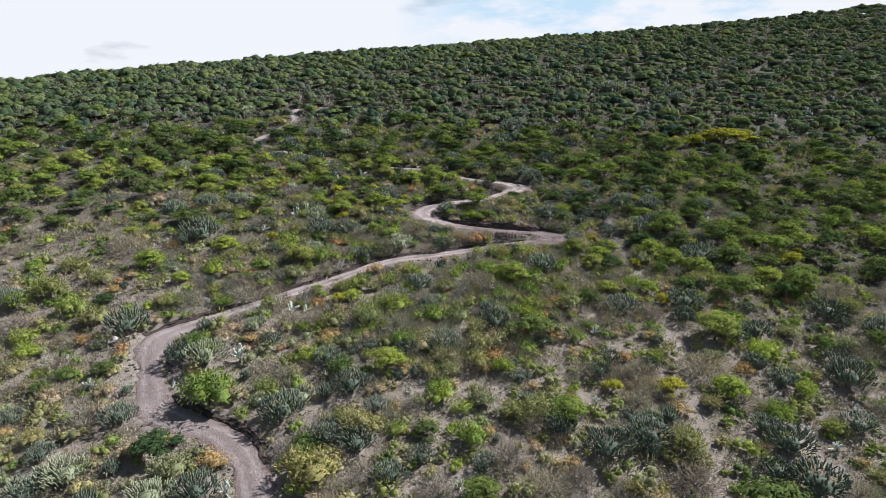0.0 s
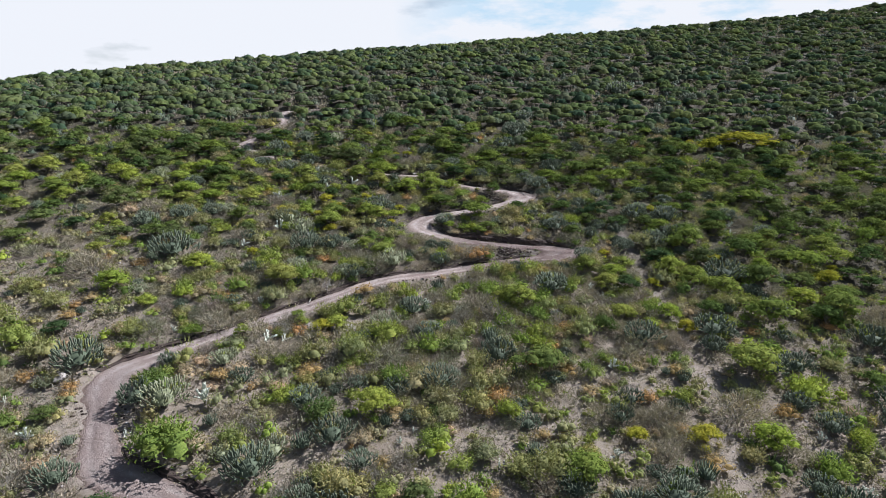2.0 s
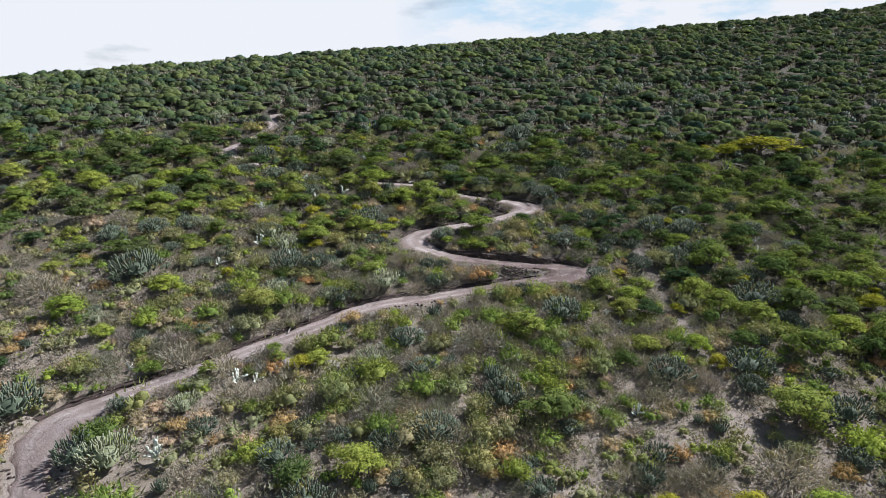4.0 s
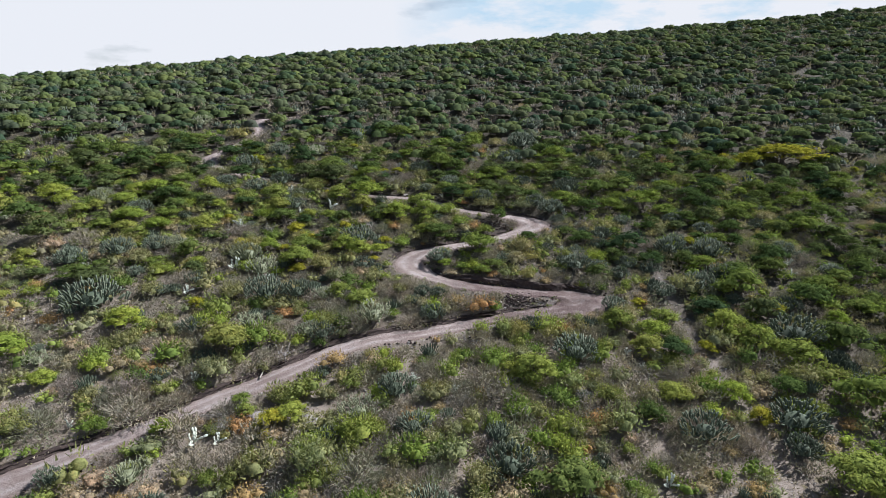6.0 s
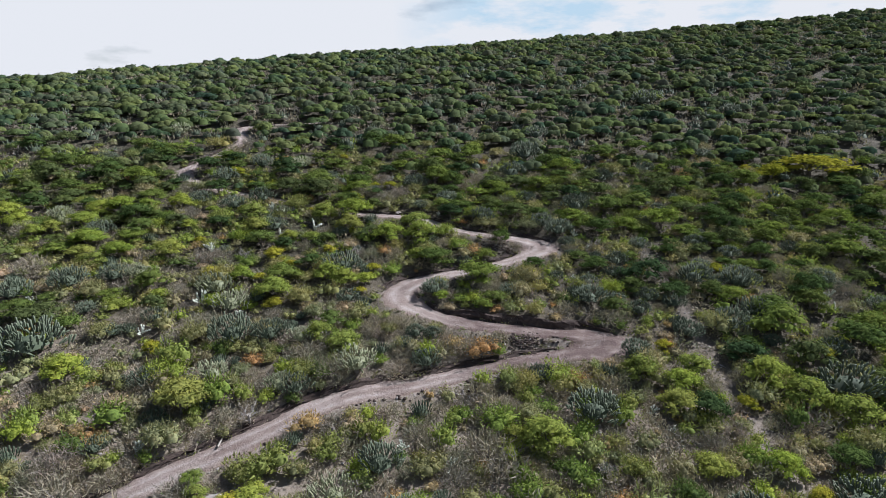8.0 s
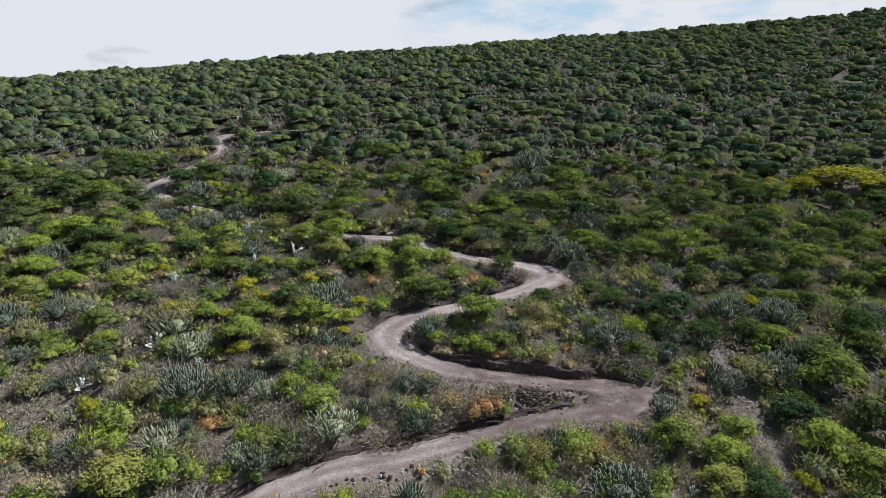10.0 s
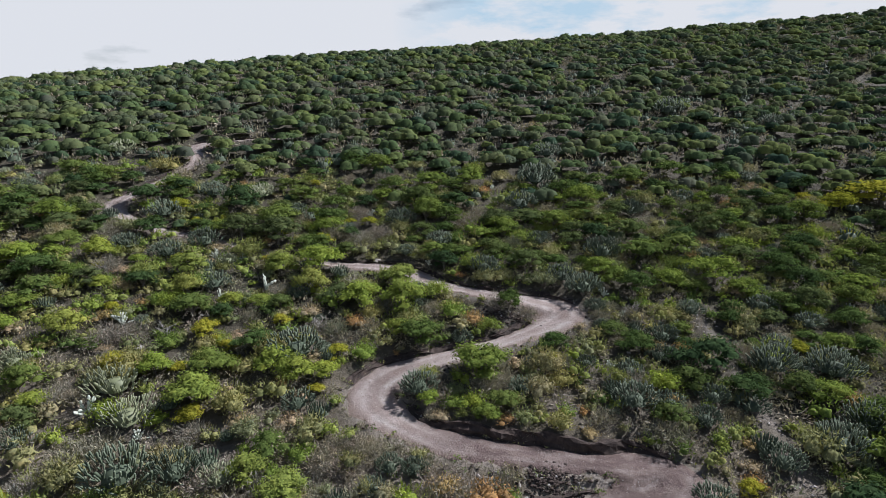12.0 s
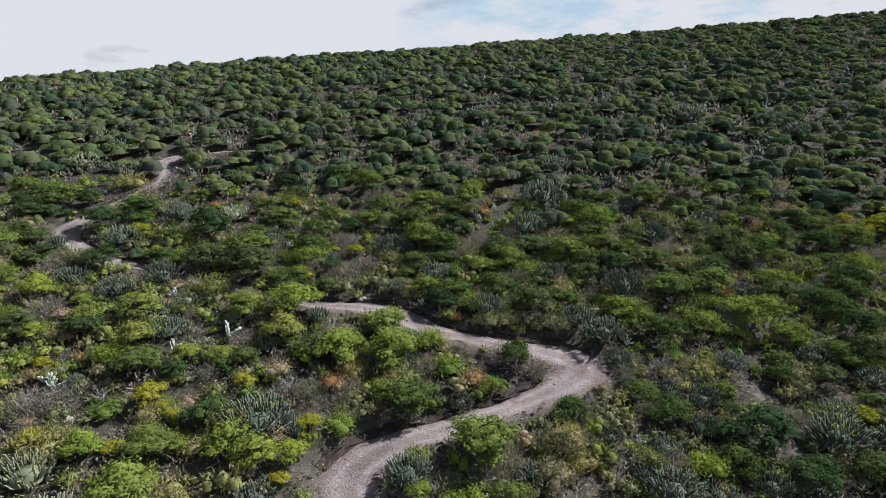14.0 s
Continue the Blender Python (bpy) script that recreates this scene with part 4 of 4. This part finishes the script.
    passes = (("golden", 300, 1.6, 0.55), ("umbrella", 2100, 2.7, 0.70), ("candelabra", 450, 1.2, 0.60), ("prickly", 220, 0.95, 0.6), ("bush", 2400, 1.65, 0.50), ("bare", 2000, 1.7, 0.52),
              ("rusty", 1000, 1.3, 0.50), ("bush", 8500, 1.2, 0.40), ("bare", 9000, 1.2, 0.40), ("rusty", 1400, 0.9, 0.45))
    for kind, tries, mean, share in passes:
        for _ in range(tries):
            y = math.sqrt(rng.uniform(LOW**2, FAR**2))
            x = rng.uniform(-1, 1) * (0.80 * y + 6) if rng.random() < 0.55 else rng.uniform(-64, 64)
            if y > 150 and rng.random() > (FAR - y) / (FAR - 150):
                continue
            lush = np.clip((y - 98 + 0.8 * max(0, x - 25)) / 40, 0, 1)
            if rng.random() > {"umbrella": 0.06 + 0.94 * lush, "rusty": 0.9 - 0.6 * lush, "bush": 0.55 + 0.3 * lush, "golden": 0.75 if -42 < x < 4 and y > 100 else 0.12}.get(kind, 1.0 - 0.3 * lush):
                continue
            r = mean * rng.uniform(0.6, 1.3)
            if claim_free(x, y, r, share) and clear_of_road(x, y, r):
                full = len(spots[kind]) >= caps[kind]
                if full and kind not in rest:
                    continue
                claim(x, y, r * (0.52 if kind in ("umbrella", "golden") else 0.95), 0.0)
                (rest if full else spots)[kind].append((x, y, r))
    for _ in range(900):
        x, y, r = rng.uniform(-55, 55), rng.uniform(-10, LOW + 2), rng.uniform(0.7, 1.6)
        if clear_of_road(x, y, r) and claim(x, y, r, 0.55):
            rest[rng.choice(["bush", "bare", "rusty"], p=[0.5, 0.4, 0.1])].append((x, y, r))
    high = {"umbrella": (0.95, 1.2), "golden": (0.95, 1.15), "candelabra": (0.85, 1.1), "prickly": (0.9, 1.3), "bush": (0.75, 1.1), "rusty": (0.7, 1.0), "bare": (0.8, 1.1)}
    for kind, forms in kinds.items():
        z = land(np.array([s[0] for s in spots[kind]]), np.array([s[1] for s in spots[kind]]))
        first = {}
        for k, ((x, y, r), h) in enumerate(zip(spots[kind], z)):
            r *= {"bush": 1.3, "bare": 1.25, "rusty": 1.2, "umbrella": 1.06, "candelabra": 1.12}.get(kind, 1.0)
            m = place(x, y, float(h) - 0.03, r, rng.uniform(*high[kind]) * (0.55 if r > 5 else 1.5 if math.hypot(x - HAIRPIN_TREE[0], y - HAIRPIN_TREE[1]) < 0.5 else 1), rng.uniform(0, 6.28))
            # trees on the sunlit ground take the leaf with sunlight in its colour
            fresh = kind == "umbrella" and (y < 113 or (x < 3 and y < 150)) and k % 4
            which = 4 + k % 2 if fresh else k % 4 if kind == "umbrella" else k % len(forms) if kind != "candelabra" else (3 if x < -5 and k % 3 == 0 else k % 3)
            if which in first:
                copy_thing(forms[which], m)
            else:
                first[which] = m
        for which, m in first.items():
            forms[which].matrix_basis = m

    def stand_alone(name, label, category, group, mat, shapes, spots, count):
        """The plants of the nearer slope as things of one mesh each; the others are handed back."""
        chosen = sorted(spots, key=lambda q: abs(q[0]) * 0.6 + abs(q[1] - 95))[:count]
        forms = [tagged(shape[1].ob(name, mat, None, True), label, category, group) for shape in shapes]
        z = land(np.array([q[0] for q in chosen]), np.array([q[1] for q in chosen]))
        for k, ((x, y, r), h) in reversed(list(enumerate(zip(chosen, z)))):
            m = place(x, y, float(h) - 0.02, r * 1.25, rng.uniform(0.85, 1.15), rng.uniform(0, 6.28))
            if k < len(forms):
                forms[k].matrix_basis = m
            else:
                copy_thing(forms[k % len(forms)], m)
        taken = set(chosen)
        return [q for q in spots if q not in taken]

    small = [bush_shapes(s, 4, 270, 0.115, 0) for s in (281, 282, 283)]
    rest["bush"] = stand_alone("low_bush", "low rounded green shrub between larger plants", "shrub", "low green shrubs", LEAF_BUSH, small, rest["bush"], 300)
    rest["bare"] = stand_alone("low_thorn_bush", "low grey-brown twiggy thorn shrub on dry soil", "shrub", "low thorn shrubs", LEAF_GREY, [bush_shapes(s, 6, 0, 0, 300, thick=0.03) for s in (284, 285, 286)], rest["bare"], 300)
    if len(rest["umbrella"]) > 3:
        young = [umbrella_shapes(s, 11, 560, 0.09, d) for s, d in ((291, 0.45), (292, 0.8))]
        rest["umbrella"] = stand_alone("feathery_tree", "broad feathery green tree with low spreading crown", "tree", "feathery trees", LEAF_UMBRELLA, young, rest["umbrella"], 300)
    twiggy = [bush_shapes(s, 5, 0, 0, 80, thick=0.045) for s in (255, 256, 257, 258)]
    thick = [bush_shapes(s, 3, 90, 0.155, 0) for s in (251, 252, 253, 254)]
    for kind, mat, text in (("bush", LEAF_BUSH, "green leafy shrubs filling the gaps on the slope"), ("bare", LEAF_GREY, "grey leafless shrubs filling the gaps on the slope"),
                            ("rusty", LEAF_RUSTY, "withered rusty shrubs filling the gaps on the slope")):
        if rest[kind]:
            scatter(kind + "_thicket", text, "thicket", mat, [t[1].arrays() for t in (twiggy if kind == "bare" else thick)], rest[kind])
    if rest["umbrella"]:
        trees = [umbrella_shapes(s, 9, 240, 0.11, d) for s, d in ((261, 0.5), (262, 0.8))]
        scatter("umbrella_thicket", "flat-topped green trees between the nearer ones", "trees", LEAF_UMBRELLA, [t[1].arrays() for t in trees], rest["umbrella"])
    if rest["candelabra"]:
        trees = [far_cactus(s, 44, 0.045) for s in (271, 272)]
        scatter("cactus_thicket", "candelabra cacti between the nearer ones", "cacti", CACTUS, [t.arrays() for t in trees], rest["candelabra"])


def scatter(name, label, category, mat, forms, spots):
    """Many plants or stones joined into one mass, each with a number of its own."""
    vs, fs, num, count = [], [], [], 0
    rng = np.random.default_rng(len(spots))
    z = land(np.array([s[0] for s in spots]), np.array([s[1] for s in spots]))
    for (x, y, r), h in zip(spots, z):
        v, f = forms[rng.integers(len(forms))]
        a, s = rng.uniform(0, 6.28), rng.uniform(0.85, 1.15)
        c, d = math.cos(a) * r, math.sin(a) * r
        w = np.empty_like(v)
        w[:, 0], w[:, 1], w[:, 2] = v[:, 0] * c - v[:, 1] * d + x, v[:, 0] * d + v[:, 1] * c + y, v[:, 2] * r * s + h
        vs.append(w), fs.append(f + count), num.append(np.full(len(v), rng.random()))
        count += len(v)
    ob = mesh_object(name, np.vstack(vs), np.vstack(fs), mat, soft="stone" not in name and "clod" not in name)
    keep_number(ob, "plant", np.concatenate(num))
    return tagged(ob, label, category, kind="stuff")


def build_far_woods():
    rng = np.random.default_rng(7)
    spots = {"umbrella": [], "candelabra": [], "bush": [], "bare": []}
    for tries in range(38000):
        y = math.sqrt(rng.uniform(150.0**2, 425.0**2))
        x = rng.uniform(-1, 1) * (0.80 * y + 15)
        kind = rng.choice(["umbrella", "candelabra", "bush", "bare"], p=[0.37, 0.11, 0.27, 0.25])
        r = {"umbrella": 3.0, "candelabra": 1.6, "bush": 2.0, "bare": 2.1}[kind] * rng.uniform(0.6, 1.3)
        if y < 200 and not clear_of_road(x, y, r) or y > 372 + 0.32 * min(x, 0) + 0.15 * max(0, x):
            continue
        if claim(x, y, r, 0.42):
            spots[kind].append((x, y, r))
    def stand(name, label, category, mat, forms, some):
        if some:
            scatter(name, label, category, mat, [q.arrays() for q in forms], some)
    middle, edge = ({k: [q for q in v if (q[1] < 235) == near] for k, v in spots.items()} for near in (True, False))
    # the leaf tones of these crowns carry the upper slope's cloud shade
    stand("far_umbrella_trees", "flat-topped green trees covering the upper slope", "trees", LEAF_CLOUD_SHADE,
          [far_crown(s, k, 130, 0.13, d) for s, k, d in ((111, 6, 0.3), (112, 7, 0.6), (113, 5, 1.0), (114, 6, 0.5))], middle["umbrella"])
    stand("ridge_umbrella_trees", "flat-topped green trees along the ridge", "trees", LEAF_CLOUD_SHADE,
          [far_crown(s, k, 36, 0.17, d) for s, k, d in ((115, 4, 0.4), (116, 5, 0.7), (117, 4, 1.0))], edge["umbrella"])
    stand("far_candelabra_cacti", "grey-green candelabra cacti on the upper slope", "cacti", CACTUS,
          [far_cactus(s, 8, 0.08) for s in (131, 132, 133)], middle["candelabra"] + edge["candelabra"])
    stand("far_bushes", "green shrubs on the upper slope", "shrubs", LEAF_CLOUD_SHADE, [far_crown(s, 3, 27, 0.20, 1.2, 0.45) for s in (151, 152, 153)], middle["bush"] + edge["bush"])
    stand("far_bare_bushes", "grey leafless shrubs on the upper slope", "shrubs", LEAF_GREY,
          [bush_shapes(s, 3, 0, 0, 46, 1.05, 0.08)[1] for s in (171, 172, 173)], middle["bare"] + edge["bare"])
    return {k: len(v) for k, v in spots.items()}


def build_undergrowth():
    """Straw, seedlings and stones between the plants."""
    rng = np.random.default_rng(3)
    def spread(count, low, high, y0, y1, near=None):
        x, y = [], []
        while len(x) < count:
            b = rng.uniform(y0, y1, count)
            a = rng.uniform(-1, 1, count) * (0.80 * b + 4)
            if near is not None:
                k = rng.integers(0, len(near), count)
                a, b = near[k, 0] + rng.normal(0, 1.6, count), near[k, 1] + rng.normal(0, 1.6, count)
            far, at = nearest(a, b, LINE)
            ok = far > HALF[at] + 0.25
            x += list(a[ok])
            y += list(b[ok])
        return [(x[i], y[i], low + (high - low) * rng.random() ** 2) for i in range(count)]
    def verge(count, low, high):
        k = rng.integers(0, len(LINE), count)
        side = rng.choice([-1, 1], count)
        d = side * (HALF[k] + rng.uniform(-0.15, 1.3, count))
        x, y = LINE[k, 0] + SIDE[k, 0] * d, LINE[k, 1] + SIDE[k, 1] * d
        far, at = nearest(x, y, LINE)
        return [(x[i], y[i], rng.uniform(low, high)) for i in range(count) if far[i] > HALF[at[i]] - 0.25]
    def tuft(k, size, high):
        p = rng.normal(0, 0.45, (k, 3))
        p[:, 2] = rng.uniform(0.05, high, k)
        return leaves(rng, p, np.array([0, 0, 1.0]) * np.ones((k, 1)), size, 1.2)
    def blades(k):
        p = rng.normal(0, 0.3, (k, 3)) * [1, 1, 0]
        return slivers(rng, p, p * 1.5 + rng.normal(0, 0.35, (k, 3)) + [0, 0, 0.7], 0.75, 0.045)
    scatter("straw", "dry straw-coloured grass and low herbs between shrubs", "grass", STRAW, [blades(14) for _ in range(4)] + [tuft(12, 0.4, 0.7) for _ in range(3)], spread(6500, 0.25, 0.75, 44, 150) + verge(900, 0.2, 0.5))
    scatter("low_scrub", "low green seedlings and herbs between shrubs", "scrub", LEAF_BUSH, [tuft(16, 0.34, 0.8) for _ in range(5)], spread(2000, 0.3, 0.8, 44, 155) + verge(500, 0.25, 0.6))
    scatter("grey_scrub", "low grey twiggy scrub between shrubs", "scrub", LEAF_GREY, [tuft(10, 0.3, 0.7) for _ in range(3)] + [blades(18) for _ in range(3)], spread(4800, 0.3, 0.85, 44, 160) + verge(900, 0.25, 0.6))
    def stone():
        bm = bmesh.new()
        bmesh.ops.create_icosphere(bm, subdivisions=1, radius=1)
        v = np.array([q.co[:] for q in bm.verts])
        f = np.array([[q.index for q in p.verts] for p in bm.faces])
        bm.free()
        return v * rng.uniform(0.65, 1.2, (len(v), 1)) * [1, 0.8, 0.55] + [0, 0, 0.2], f
    rocks = [stone() for _ in range(6)]
    loose = spread(900, 0.06, 0.28, 44, 140) + spread(500, 0.05, 0.2, 0, 1, GULLY) + spread(250, 0.05, 0.2, 0, 1, TRAIL) + spread(800, 0.06, 0.26, 0, 1, LINE)
    dark = [(11.8 + rng.normal(0, 1.5), 110.8 + rng.normal(0, 0.8), rng.uniform(0.08, 0.28)) for _ in range(260)]
    dark += [(10.4 + rng.normal(0, 1.6), 134.6 + rng.normal(0, 1.0), rng.uniform(0.08, 0.3)) for _ in range(170)]
    loose += [(10.4 + rng.normal(0, 1.6), 134.6 + rng.normal(0, 1.1), rng.uniform(0.05, 0.18)) for _ in range(70)]
    loose += [(4.6 + rng.normal(0, 1.8), 101.0 + rng.normal(0, 0.35), rng.uniform(0.08, 0.25)) for _ in range(90)]
    k = rng.integers(0, len(LINE), 1500)
    d = rng.uniform(-1, 1, 1500)
    d = np.sign(d) * np.abs(d) ** 0.6 * HALF[k]
    gravel = [(a, b, rng.uniform(0.03, 0.11)) for a, b in LINE[k] + SIDE[k] * d[:, None]]
    scatter("road_gravel", "small pale stones scattered over the dirt road", "gravel", STONE, rocks[:3], gravel)
    scatter("earth_clods", "dark clods and stones fallen along the cut bank", "clods", SHADED_EARTH, rocks, verge(900, 0.08, 0.3) + dark)
    scatter("loose_stones", "loose pale stones strewn on soil and road verge", "stones", STONE, rocks, loose)


def build_snags():
    rng = np.random.default_rng(17)
    forms = []
    for seed in (301, 302):
        stem, limbs = snag_shapes(seed)
        forms.append(plant("dead_tree", "bleached grey dead tree with bare forking branches", "tree", "dead trees on the hillside",
                           [("trunk", stem, DEAD_WOOD, True)] + [("branch", b, DEAD_WOOD, True) for b in limbs]))
    spots = SNAGS
    for k, (x, y, r) in reversed(list(enumerate(spots))):
        x, y = off_road(x, y, 0.5)
        m = place(x, y, float(land(np.array([x]), np.array([y]))[0]), r, 1.0, rng.uniform(0, 6.28))
        if k < 2:
            forms[k].matrix_basis = m
        else:
            copy_thing(forms[k % 2], m)


def build_boulders():
    rng = np.random.default_rng(8)
    for x, y, r in ((-45.3, 75.0, 1.3), (-17.4, 87.0, 1.2), (-12.5, 86.5, 1.5), (-6.3, 147.6, 0.7), (-29.7, 126.6, 0.6), (-10.2, 85.2, 0.8)):
        bm = bmesh.new()
        bmesh.ops.create_icosphere(bm, subdivisions=3, radius=1)
        for v in bm.verts:
            k = 0.8 + 0.45 * noise.noise(v.co * 1.2 + Vector((x, y, 0))) + 0.12 * noise.noise(v.co * 4)
            v.co = Vector((v.co.x * 1.1 * k, v.co.y * 0.8 * k, v.co.z * 0.55 * k))
        me = bpy.data.meshes.new("boulder")
        bm.to_mesh(me)
        bm.free()
        me.materials.append(STONE)
        ob = tagged(new("boulder", me), "pale weathered boulder half sunk in the slope", "boulder", "boulders by the road")
        ob.matrix_basis = place(x, y, float(land(np.array([x]), np.array([y]))[0]) + 0.1 * r, r, 1.0, rng.uniform(0, 6.28))
    for x, y, r in ((-19.5, 95.0, 1.7), (-21.5, 87.0, 1.6)):
        wood = Soup()
        for k in range(5):
            a = rng.uniform(-0.5, 0.5)
            wood.add(*tube([(-1 + 0.4 * k, 0, 0.10), (-0.3 + 0.3 * k, 0.2 * a, 0.16 + 0.05 * k), (0.2 + 0.25 * k, 0.6 * a, 0.14 + 0.08 * k)], [0.06, 0.045, 0.015], 5))
        ob = tagged(wood.ob("fallen_branch", DEAD_WOOD, None, True), "bleached fallen branch lying beside the road", "branch", "fallen branches")
        ob.matrix_basis = place(x, y, float(land(np.array([x]), np.array([y]))[0]) - 0.05, r, 1.0, rng.uniform(0, 6.28))


build_ground()
build_road()
build_banks()
build_plants()
build_snags()
build_boulders()
build_far_woods()
build_undergrowth()
